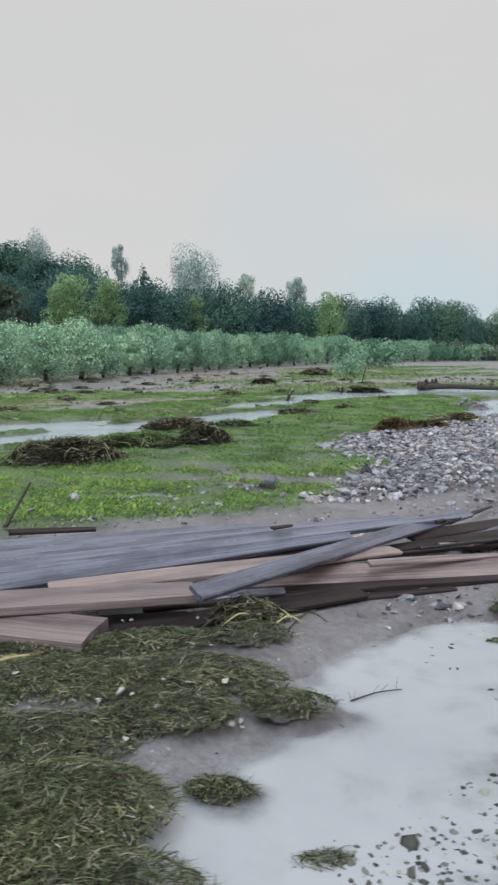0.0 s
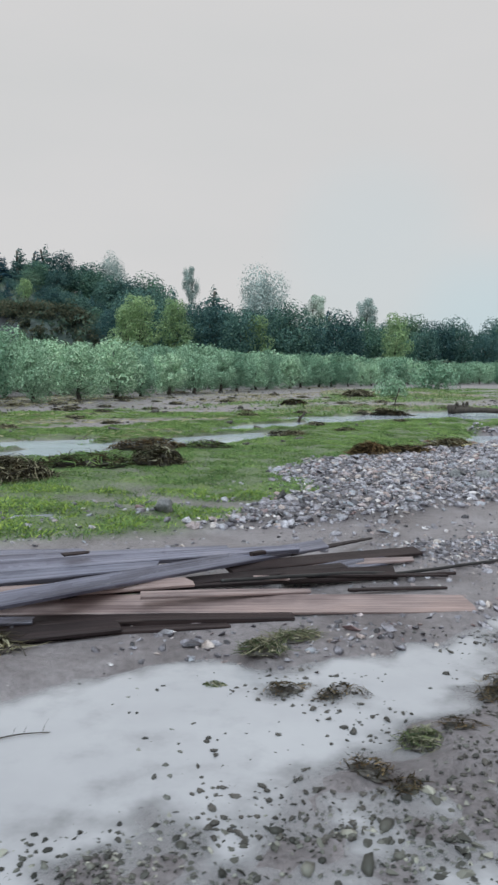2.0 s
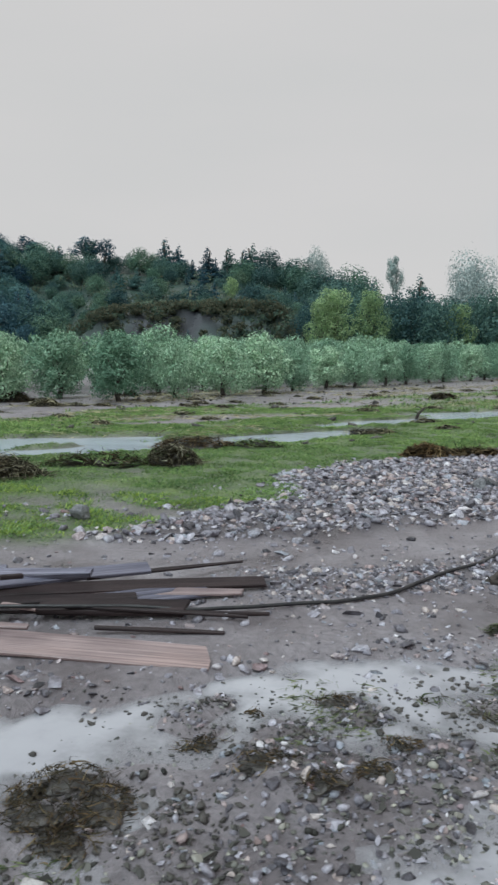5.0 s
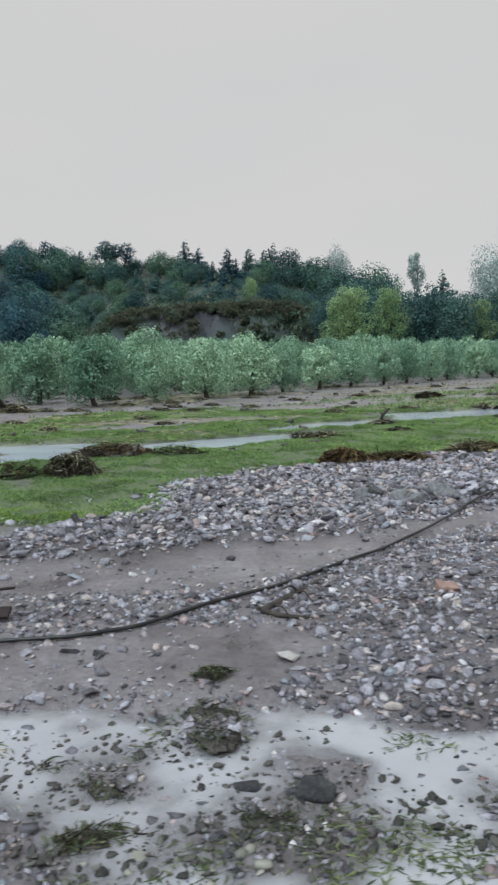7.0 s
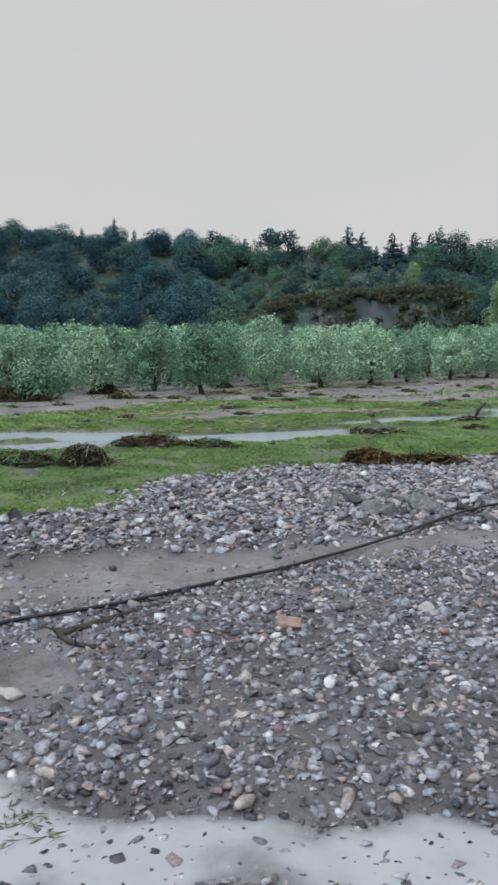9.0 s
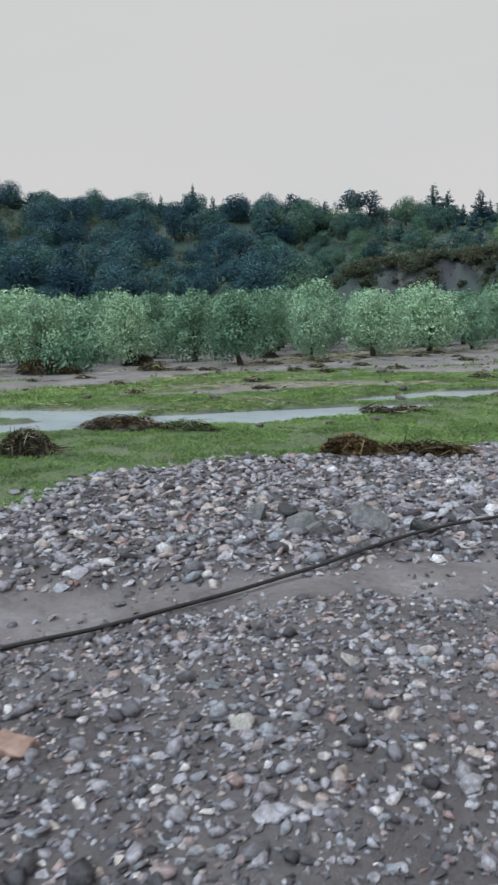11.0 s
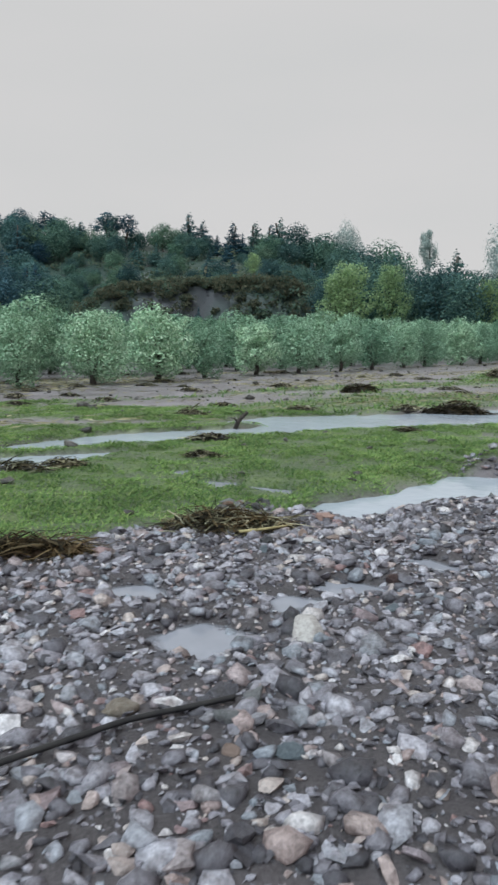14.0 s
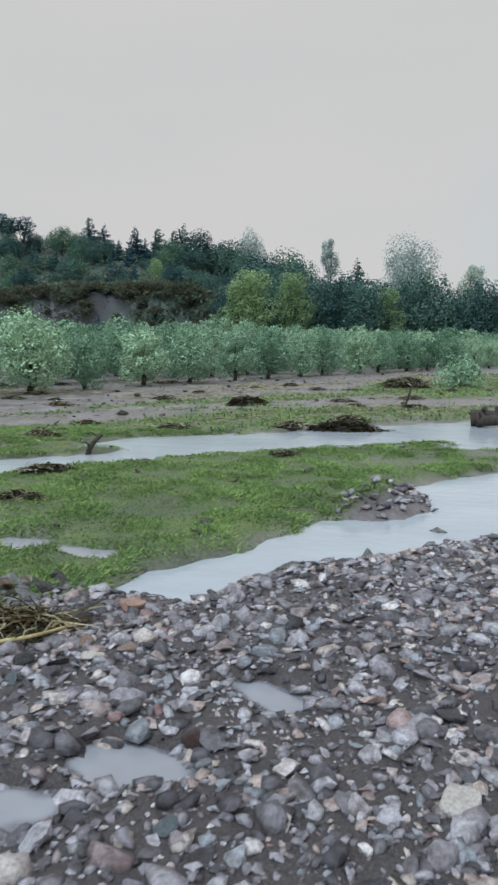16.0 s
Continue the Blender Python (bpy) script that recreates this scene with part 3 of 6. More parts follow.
def depth_sheet(poly, grow, z, step, label, material):
    """Water as a fine level grid that knows how deep it is at each point."""
    p = np.array(poly, float)
    ax, ay = np.arange(p[:, 0].min() - grow, p[:, 0].max() + grow, step), np.arange(p[:, 1].min() - grow, p[:, 1].max() + grow, step)
    wxs, wys = (q.ravel() for q in np.meshgrid(ax, ay))
    depth = z - terrain_masks(wxs, wys)[0]
    wet = (inside(poly, wxs, wys) > -grow) & (depth > -0.03)
    nw = len(ax)
    cell = (np.arange(len(ay) - 1)[:, None] * nw + np.arange(nw - 1)[None, :]).ravel()
    quads = np.stack([cell, cell + 1, cell + nw + 1, cell + nw], 1)
    quads = quads[wet[quads].any(1)]
    used, flat = np.unique(quads, return_inverse=True)
    me = bulk_mesh("water", np.stack([wxs[used], wys[used], np.full(len(used), z)], 1), flat.reshape(-1, 4), material, True)
    d = np.clip(depth[used], 0, 1)
    me.color_attributes.new("depth", "FLOAT_COLOR", "POINT").data.foreach_set("color", np.stack([d, d, d, np.ones(len(d))], 1).astype(np.float32).ravel())
    return tagged(new("water", me), label, "water", kind="structure")


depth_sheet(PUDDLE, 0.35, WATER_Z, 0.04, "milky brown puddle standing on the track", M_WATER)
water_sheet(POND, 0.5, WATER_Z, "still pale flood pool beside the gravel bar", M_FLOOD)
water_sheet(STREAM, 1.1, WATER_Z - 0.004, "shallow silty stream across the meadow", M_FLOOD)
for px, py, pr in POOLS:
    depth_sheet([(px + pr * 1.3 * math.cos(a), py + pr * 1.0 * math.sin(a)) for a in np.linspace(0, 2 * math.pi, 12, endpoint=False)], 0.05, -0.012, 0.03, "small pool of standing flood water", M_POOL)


# ---- trees ----
def leaf_quads(centres, normals, length, width, seed, stray=0.42):
    """Rhombic leaves at centres, facing roughly along normals; four corners each."""
    g = np.random.default_rng(seed)
    n = len(centres)
    nr = normals + g.normal(0, stray, (n, 3))
    nr /= np.linalg.norm(nr, axis=1, keepdims=True) + 1e-9
    ref = g.normal(0, 1, (n, 3))
    u = np.cross(nr, ref)
    u /= np.linalg.norm(u, axis=1, keepdims=True) + 1e-9
    v = np.cross(nr, u)
    L = length * g.uniform(0.6, 1.35, (n, 1))
    W = width * g.uniform(0.6, 1.35, (n, 1))
    quads = np.stack([centres - u * L, centres + v * W + nr * W * 0.4, centres + u * L, centres - v * W + nr * W * 0.4], 1)
    return quads.reshape(-1, 3), np.arange(n * 4).reshape(-1, 4)


def crown_points(blobs, n, seed, shell=0.55):
    """Leaf places over a cluster of lumpy blobs (x, y, z, rx, rz)."""
    g = np.random.default_rng(seed)
    b3 = np.array(blobs)
    weight = b3[:, 3] ** 2
    pick = g.choice(len(b3), n, p=weight / weight.sum())
    d = g.normal(0, 1, (n, 3))
    d /= np.linalg.norm(d, axis=1, keepdims=True)
    rad = shell + (1 - shell) * g.random((n, 1)) ** 0.6 + g.normal(0, 0.07, (n, 1))
    scale = np.stack([b3[pick, 3], b3[pick, 3], b3[pick, 4]], 1)
    return b3[pick, :3] + d * rad * scale, d


def limb(bm, a, b2, r0, r1, sides=6):
    """A tapered, capped limb between two points."""
    a, b2 = Vector(a), Vector(b2)
    q = (b2 - a).to_track_quat("Z", "Y")
    rings = []
    for p, r in ((a, r0), (b2, r1)):
        rings.append([bm.verts.new(p + q @ Vector((r * math.cos(2 * math.pi * i / sides), r * math.sin(2 * math.pi * i / sides), 0))) for i in range(sides)])
    for i in range(sides):
        bm.faces.new((rings[0][i], rings[0][(i + 1) % sides], rings[1][(i + 1) % sides], rings[1][i]))
    bm.faces.new(rings[0][::-1])
    bm.faces.new(rings[1])


def tree(name, label, category, h, w, leaves, leaf, mat, bark, seed, style="round", group=""):
    """A tree standing at the origin: trunk with limbs, and a crown of separate leaves with gaps."""
    g = random.Random(seed)
    root = tagged(new(name), label, category, group)
    bm = bmesh.new()
    trunk_h = h * {"olive": 0.30, "round": 0.35, "conifer": 0.9, "poplar": 0.85, "thin": 0.55}[style]
    r0 = h * (0.035 if style == "olive" else 0.02)
    knee = (g.uniform(-0.04, 0.04) * h, g.uniform(-0.04, 0.04) * h, trunk_h * 0.55)
    top = (g.uniform(-0.05, 0.05) * h, g.uniform(-0.05, 0.05) * h, trunk_h)
    limb(bm, (0, 0, -0.15), (0, 0, h * 0.03), r0 * 1.6, r0 * 1.1)
    limb(bm, (0, 0, h * 0.03), knee, r0 * 1.1, r0 * 0.85)
    limb(bm, knee, top, r0 * 0.85, r0 * 0.6)
    blobs = []
    if style in ("olive", "round", "thin"):
        count = {"olive": 13, "round": 16, "thin": 9}[style]
        zlo, zhi = {"olive": (0.17, 0.86), "round": (0.22, 0.85), "thin": (0.5, 0.88)}[style]
        for i in range(count):
            f = (i + 0.5) / count
            a = i * 2.4 + g.uniform(-0.4, 0.4)
            zz = h * (zlo + (zhi - zlo) * f)
            belly = math.sin(math.pi * (0.22 + 0.68 * f))
            rr = w * 0.34 * belly * g.uniform(0.5, 1.1)
            br = w * g.uniform(0.17, 0.29)
            blobs.append((rr * math.cos(a), rr * math.sin(a), zz, br, br * g.uniform(0.8, 1.25)))
            if i % 2 == 0:
                limb(bm, top if f > 0.4 else knee, (rr * 0.85 * math.cos(a), rr * 0.85 * math.sin(a), zz), r0 * 0.42, r0 * 0.12, 5)
        if style == "olive":
            for i in range(20):
                a, rr = g.uniform(0, 6.3), w * g.uniform(0.0, 0.40)
                blobs.append((rr * math.cos(a), rr * math.sin(a), h * (g.uniform(0.9, 1.02) - 0.35 * (rr / w) ** 1.5), w * 0.05, h * 0.09))
    elif style == "conifer":
        for i in range(16):
            f = i / 15
            a = i * 2.4
            rr = w * 0.30 * (1 - f) * g.uniform(0.6, 1.1)
            blobs.append((rr * math.cos(a), rr * math.sin(a), h * (0.15 + 0.82 * f), w * (0.27 * (1 - f) + 0.05), h * 0.055))
            limb(bm, (0, 0, h * (0.15 + 0.7 * f)), (rr * 1.2 * math.cos(a), rr * 1.2 * math.sin(a), h * (0.13 + 0.7 * f)), r0 * 0.3, r0 * 0.1, 4)
    else:
        for i in range(14):
            f = i / 13
            rr = w * 0.12 * g.uniform(0, 1)
            a = i * 2.4
            blobs.append((rr * math.cos(a), rr * math.sin(a), h * (0.2 + 0.74 * f), w * (0.16 + 0.26 * math.sin(math.pi * (0.1 + 0.8 * f))), h * 0.08))
    part("trunk", bm_mesh("trunk", bm, bark, True), root)
    pts, nrm = crown_points(blobs, leaves, seed + 5, 0.2 if style == "thin" else 0.72 if style == "olive" else 0.6)
    v, f4 = leaf_quads(pts, nrm, leaf[0], leaf[1], seed + 9, 0.26)
    part("crown", bulk_mesh("crown", v, f4, mat), root)
    return root


def place(proto, x, y, scale=1.0, turn=0.0, sink=0.0, squash=1.0, label=""):
    ob = copy_thing(proto, Matrix.Translation((x, y, ground_z(x, y) - sink)) @ Matrix.Rotation(turn, 4, "Z"))
    ob.scale = (scale * squash, scale * squash, scale)
    if label:
        tagged(ob, label)
    return ob


def retire(proto):
    """Remove a prototype once its copies stand."""
    for o in (*proto.children_recursive, proto):
        bpy.data.objects.remove(o)


LABEL_OLIVE = "young silvery-green olive tree standing in silted orchard rows"
near_olives = [tree("olive_tree", LABEL_OLIVE, "olive tree", 2.75, 2.3, 5200, (0.066, 0.029), M_OLIVE, M_BARK, 100 + i, "olive", "olive trees of the orchard") for i in range(6)]
back_olives = [tree("olive_tree", LABEL_OLIVE, "olive tree", 2.75, 2.3, 2100, (0.10, 0.046), M_OLIVE, M_BARK, 140 + i, "olive", "olive trees of the orchard") for i in range(4)]
ROW0, ALONG, ACROSS = (-8.9, 25.2), (0.40, 0.917), (-0.917, 0.40)
lrng = random.Random(5)
for row in range(5):
    start = (0, -3, -5, -6, -7)[row]
    for k in range(start, 34 - 2 * row if row < 2 else 26):
        along, across = k * 2.85 + lrng.uniform(-0.35, 0.35), row * 3.5 + lrng.uniform(-0.3, 0.3)
        bend = 0.0035 * max(0, along - 18) ** 2
        x = ROW0[0] + ALONG[0] * along + ACROSS[0] * across + bend * 0.9
        y = ROW0[1] + ALONG[1] * along + ACROSS[1] * across - bend * 0.35
        s = lrng.uniform(0.74, 0.95) if row == 0 else lrng.uniform(0.84, 1.08)
        proto = lrng.choice(near_olives if (row < 2 and k < 18) or (row == 2 and k < 8) else back_olives)
        place(proto, x, y, s, lrng.uniform(0, 6.28), 0.02, lrng.uniform(1.0, 1.3))
for p in near_olives + back_olives:
    retire(p)

# the orchard goes on behind as one mass of smaller crowns
cs, ns = [], []
for row in range(5, 15):
    for k in range(-11, 44):
        if row < 5 and k < 26:
            continue
        along, across = k * 2.85 + lrng.uniform(-0.5, 0.5), row * 3.5 + lrng.uniform(-0.4, 0.4)
        bend = 0.0035 * max(0, along - 18) ** 2
        x = ROW0[0] + ALONG[0] * along + ACROSS[0] * across + bend * 0.9
        y = ROW0[1] + ALONG[1] * along + ACROSS[1] * across - bend * 0.35
        if math.hypot(x - 3, y - 4) > 112:
            continue
        hh = lrng.uniform(2.6, 3.25)
        bl = [(x + lrng.uniform(-0.6, 0.6), y + lrng.uniform(-0.6, 0.6), 0.05 + hh * lrng.uniform(0.35, 0.9), lrng.uniform(0.35, 0.6), lrng.uniform(0.4, 0.6)) for _ in range(7)]
        p, d = crown_points(bl, 130, 1000 + row * 60 + k, 0.5)
        cs.append(p)
        ns.append(d)
v, f4 = leaf_quads(np.concatenate(cs), np.concatenate(ns), 0.2, 0.1, 77)
tagged(new("orchard_crowns", bulk_mesh("orchard_crowns", v, f4, M_OLIVE)), "dense silvery crowns of the olive rows farther back", "orchard", kind="stuff")

# hill trees
def polar(az, r):
    return 3 + r * math.sin(radians(az)), 4 + r * math.cos(radians(az))


broad = [tree("broadleaf_tree", "dark green broadleaf tree on the wooded slope", "tree", 9, 8, 3000, (0.20, 0.125), M_GREEN, M_TRUNK, 200 + i, "round", "trees of the hill") for i in range(5)]
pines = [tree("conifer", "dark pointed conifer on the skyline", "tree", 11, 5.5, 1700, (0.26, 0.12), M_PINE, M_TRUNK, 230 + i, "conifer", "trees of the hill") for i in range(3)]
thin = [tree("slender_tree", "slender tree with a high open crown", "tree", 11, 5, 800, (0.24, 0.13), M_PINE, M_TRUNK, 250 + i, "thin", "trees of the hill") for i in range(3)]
yellows = [tree("yellowing_tree", "yellow-green poplar turning in autumn", "tree", 13, 6.5, 3200, (0.19, 0.12), M_YELLOW, M_TRUNK, 270 + i, "round", "trees of the hill") for i in range(2)]
pales = [tree("pale_tree", "grey-green tree far behind the wood, paled for haze", "tree", 14, 12, 6500, (0.20, 0.13), M_HAZED, M_TRUNK, 290, "round"),
         tree("pale_poplar", "tall poplar far behind the wood, paled for haze", "tree", 16, 6, 2600, (0.20, 0.13), M_HAZED, M_TRUNK, 291, "thin")]
belt = [tree("leafy_tree", "dark leafy tree of the belt behind the orchard", "tree", 9, 7.5, 4200, (0.15, 0.095), M_GREEN, M_TRUNK, 215 + i, "round", "trees of the hill") for i in range(4)]
# farther broad trees: the blue leaf colour stands in for haze
bluish = [tree("evergreen_oak", "leafy tree on the far slope, tinted blue for haze", "tree", 9, 8, 3000, (0.20, 0.125), M_PINE, M_TRUNK, 240 + i, "round", "trees of the hill") for i in range(3)]
hr = random.Random(11)
# skyline and slope of the hill


def reach(proto, az, r, top, full, squash=1.0):
    """Stand a tree so that its tip is at the height that, seen from the track, tops the ridge."""
    x, y = polar(az, r)
    tip = 1.67 + (top - 1.67) * r / 200
    s = min(2.2, max(0.25, (tip - ground_z(x, y) + 0.4) / full))
    return place(proto, x, y, s, hr.uniform(0, 6.28), 0.4, squash)


CANOPY_AZ, CANOPY_M = [-62, -52, -45, -38, -35, -25, -20, -12, -6], [35.5, 34.2, 32.4, 29.8, 29.2, 28.6, 28.6, 26.0, 22.0]
for az in np.arange(-62, -6, 0.55):
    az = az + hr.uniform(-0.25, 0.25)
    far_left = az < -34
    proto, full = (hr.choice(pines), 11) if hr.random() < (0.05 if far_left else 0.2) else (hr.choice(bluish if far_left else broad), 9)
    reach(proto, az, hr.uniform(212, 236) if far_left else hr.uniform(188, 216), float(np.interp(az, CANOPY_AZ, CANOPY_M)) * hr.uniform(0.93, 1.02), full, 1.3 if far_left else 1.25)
# single trees that stand out above the ridge
TALL = [(-39.4, 34.0, "thin"), (-31.6, 33.2, "thin"), (-31.0, 31.6, "thin"), (-29.2, 30.4, "pine"), (-27.5, 33.7, "thin"), (-27.0, 32.4, "thin"), (-25.9, 33.1, "thin"),
        (-23.3, 30.2, "broad"), (-21.4, 32.9, "pine"), (-20.4, 31.2, "pine"), (-18.2, 30.7, "pine"), (-16.5, 30.8, "pine"), (-15.3, 30.4, "pine"), (-14.7, 31.6, "pine"),
        (-13.6, 29.7, "broad"), (-11.6, 27.8, "broad"), (-7.1, 25.0, "broad"), (-2.0, 23.0, "pine")]
for az, top, kind in TALL:
    proto, full = {"thin": (hr.choice(thin), 11), "pine": (hr.choice(pines), 11), "broad": (hr.choice(broad), 9)}[kind]
    reach(proto, az, 203 if az > -35 else 228, top, full, 1.5 if kind == "thin" else 1.85 if kind == "pine" else 1.3)
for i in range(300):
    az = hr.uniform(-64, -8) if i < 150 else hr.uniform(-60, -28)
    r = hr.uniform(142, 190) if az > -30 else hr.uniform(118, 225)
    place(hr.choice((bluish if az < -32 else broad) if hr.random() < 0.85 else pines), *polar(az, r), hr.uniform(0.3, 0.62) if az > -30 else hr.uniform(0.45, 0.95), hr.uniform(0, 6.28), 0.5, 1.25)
place(pines[0], *polar(-20.0, 128), 0.36, 0.7, 0.1)
# belt of trees along the valley floor
for az in np.arange(-10.6, 34, 0.6):
    az = az + hr.uniform(-0.3, 0.3)
    r = 128 + max(0, az) * 2.2 + hr.uniform(-8, 14)
    top = np.interp(az, [-16, -8, -2, 4, 12, 20, 25, 34], [12.5, 14, 13.6, 13.0, 12.7, 13.5, 12.0, 10.5])
    proto = hr.choice(belt) if hr.random() < 0.93 else hr.choice(pines)
    s = (top - max(0, ground_z(*polar(az, r)) - 1.0)) * hr.uniform(0.66, 1.04) / (9 if proto in belt else 11)
    place(proto, *polar(az, r), max(0.5, s), hr.uniform(0, 6.28), 0.4)
for az, r, top, squash in ((-8.7, 114, 22.3, 1.15), (-9.6, 112, 19.0, 1.0), (-5.8, 117, 21.6, 0.9), (0.8, 122, 17.4, 0.95), (11.8, 126, 18.2, 0.9), (-16.4, 168, 23.6, 1.2)):
    reach(hr.choice(yellows), az, r, top, 13, squash)
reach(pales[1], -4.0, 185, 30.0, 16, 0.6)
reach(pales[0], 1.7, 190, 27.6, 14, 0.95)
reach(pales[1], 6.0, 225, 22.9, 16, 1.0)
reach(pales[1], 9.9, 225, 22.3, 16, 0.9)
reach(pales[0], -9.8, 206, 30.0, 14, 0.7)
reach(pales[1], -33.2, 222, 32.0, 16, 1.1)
for p in broad + bluish + belt + pines + thin + yellows + pales:
    retire(p)

# scrub over the slope
cs, ns = [], []
for i in range(1700):
    az = hr.uniform(-70, 34) if i < 700 else hr.uniform(-70, -8) if i < 1300 else hr.uniform(-70, -36)
    r = hr.uniform(106, 140) if hr.random() < 0.5 or az > 0 else hr.uniform(140, 236)
    x, y = polar(az, r)
    if terrain_masks(np.array([x]), np.array([y]))[4][0] > 0.3 and hr.random() < 0.75:
        continue
    z, s = ground_z(x, y), hr.uniform(0.7, 2.2) * (0.45 if -29 < az < -15.5 and r < 140 else 1.0)
    bl = [(x + hr.uniform(-1.2, 1.2) * s, y + hr.uniform(-1.2, 1.2) * s, z + hr.uniform(0.2, 0.9) * s, 0.8 * s, 0.6 * s) for _ in range(4)]
    p, d = crown_points(bl, 64, 4000 + i, 0.5)
    cs.append(p)
    ns.append(d)
for i in range(150):
    az = hr.uniform(-31, -11)
    r = hr.uniform(134, 146) if i < 90 else hr.uniform(104, 122)
    x, y = polar(az, r)
    z, s = ground_z(x, y), hr.uniform(0.5, 1.3)
    bl = [(x + hr.uniform(-1.2, 1.2) * s, y + hr.uniform(-1.2, 1.2) * s, z + hr.uniform(0.2, 1.0) * s, 0.8 * s, 0.7 * s) for _ in range(4)]
    p, d = crown_points(bl, 64, 7000 + i, 0.5)
    cs.append(p)
    ns.append(d)
v, f4 = leaf_quads(np.concatenate(cs), np.concatenate(ns), 0.38, 0.22, 78)
tagged(new("hillside_scrub", bulk_mesh("hillside_scrub", v, f4, M_SCRUB)), "brown and dark green scrub covering the hillside", "shrubs", kind="stuff")

cs, ns = [], []
for i in range(280):
    x, y = polar(hr.uniform(-19, -9), hr.uniform(121, 138)) if i < 200 else polar(hr.uniform(-28, -18), hr.uniform(132, 139))
    z, s = ground_z(x, y), hr.uniform(0.6, 1.5)
    p, d = crown_points([(x + hr.uniform(-1.2, 1.2) * s, y + hr.uniform(-1.2, 1.2) * s, z + hr.uniform(0.2, 0.9) * s, 0.8 * s, 0.6 * s) for _ in range(4)], 110, 9000 + i, 0.5)
    cs.append(p)
    ns.append(d)
v, f4 = leaf_quads(np.concatenate(cs), np.concatenate(ns), 0.26, 0.15, 79)
tagged(new("bank_scrub", bulk_mesh("bank_scrub", v, f4, M_RUSTSCRUB)), "russet brown scrub hanging over the eroded bank", "shrubs", kind="stuff")


# ---- stones ----
def hull_stone(seed, points=13, flat=0.5):
    """An angular stone: the hull of scattered points, about 1 in radius."""
    g = random.Random(seed)
    bm = bmesh.new()
    for _ in range(points):
        v = Vector((g.gauss(0, 1), g.gauss(0, 1), g.gauss(0, 1))).normalized()
        bm.verts.new((v.x * g.uniform(0.85, 1.15) * 1.12, v.y * g.uniform(0.7, 1.0), v.z * flat * g.uniform(0.8, 1.1)))
    bmesh.ops.convex_hull(bm, input=bm.verts[:])
    bmesh.ops.delete(bm, geom=[v for v in bm.verts if not v.link_faces], context="VERTS")
    bmesh.ops.triangulate(bm, faces=bm.faces[:])
    return bm


def round_stone(seed, flat=0.66, level=1):
    """A water-worn cobble with uneven sides."""
    g = random.Random(seed)
    bm = bmesh.new()
    bmesh.ops.create_icosphere(bm, subdivisions=level + 1, radius=1.0)
    off = Vector((g.uniform(0, 50), g.uniform(0, 50), g.uniform(0, 50)))
    sx, sy = g.uniform(0.95, 1.25), g.uniform(0.75, 1.0)
    for v in bm.verts:
        k = 1 + 0.38 * noise.noise(v.co * 1.1 + off) + 0.14 * noise.noise(v.co * 2.6 + off)
        v.co = Vector((v.co.x * sx, v.co.y * sy, v.co.z * flat)) * k
    return bm


def cut_stone(seed, flat=0.62, level=1, cuts=8):
    """A broken, slightly worn stone: a ball with flats ground into it."""
    g = random.Random(seed)
    bm = bmesh.new()
    bmesh.ops.create_icosphere(bm, subdivisions=level + 1, radius=1.0)
    planes = [(Vector((g.gauss(0, 1), g.gauss(0, 1), g.gauss(0, 1))).normalized(), g.uniform(0.35, 0.75)) for _ in range(cuts)]
    sx, sy = g.uniform(0.95, 1.3), g.uniform(0.75, 1.0)
    off = Vector((g.uniform(0, 50), g.uniform(0, 50), 0))
    for v in bm.verts:
        for n_, d_ in planes:
            over = v.co.dot(n_) - d_
            if over > 0:
                v.co -= n_ * over
        v.co *= 1.25 + 0.14 * noise.noise(v.co * 2.2 + off)
        v.co = Vector((v.co.x * sx, v.co.y * sy, v.co.z * flat / 0.8))
    return bm


def arrays(bm):
    bm.verts.ensure_lookup_table()
    v = np.array([p.co for p in bm.verts])
    f = np.array([[q.index for q in p.verts] for p in bm.faces])
    bm.free()
    return v, f


ANGULAR = [arrays(hull_stone(300 + i)) for i in range(14)]
WORN = [arrays(cut_stone(330 + i, 0.52, 0, 6)) for i in range(10)]
BROKEN = [arrays(cut_stone(360 + i, 0.5, 0, 9)) for i in range(14)]


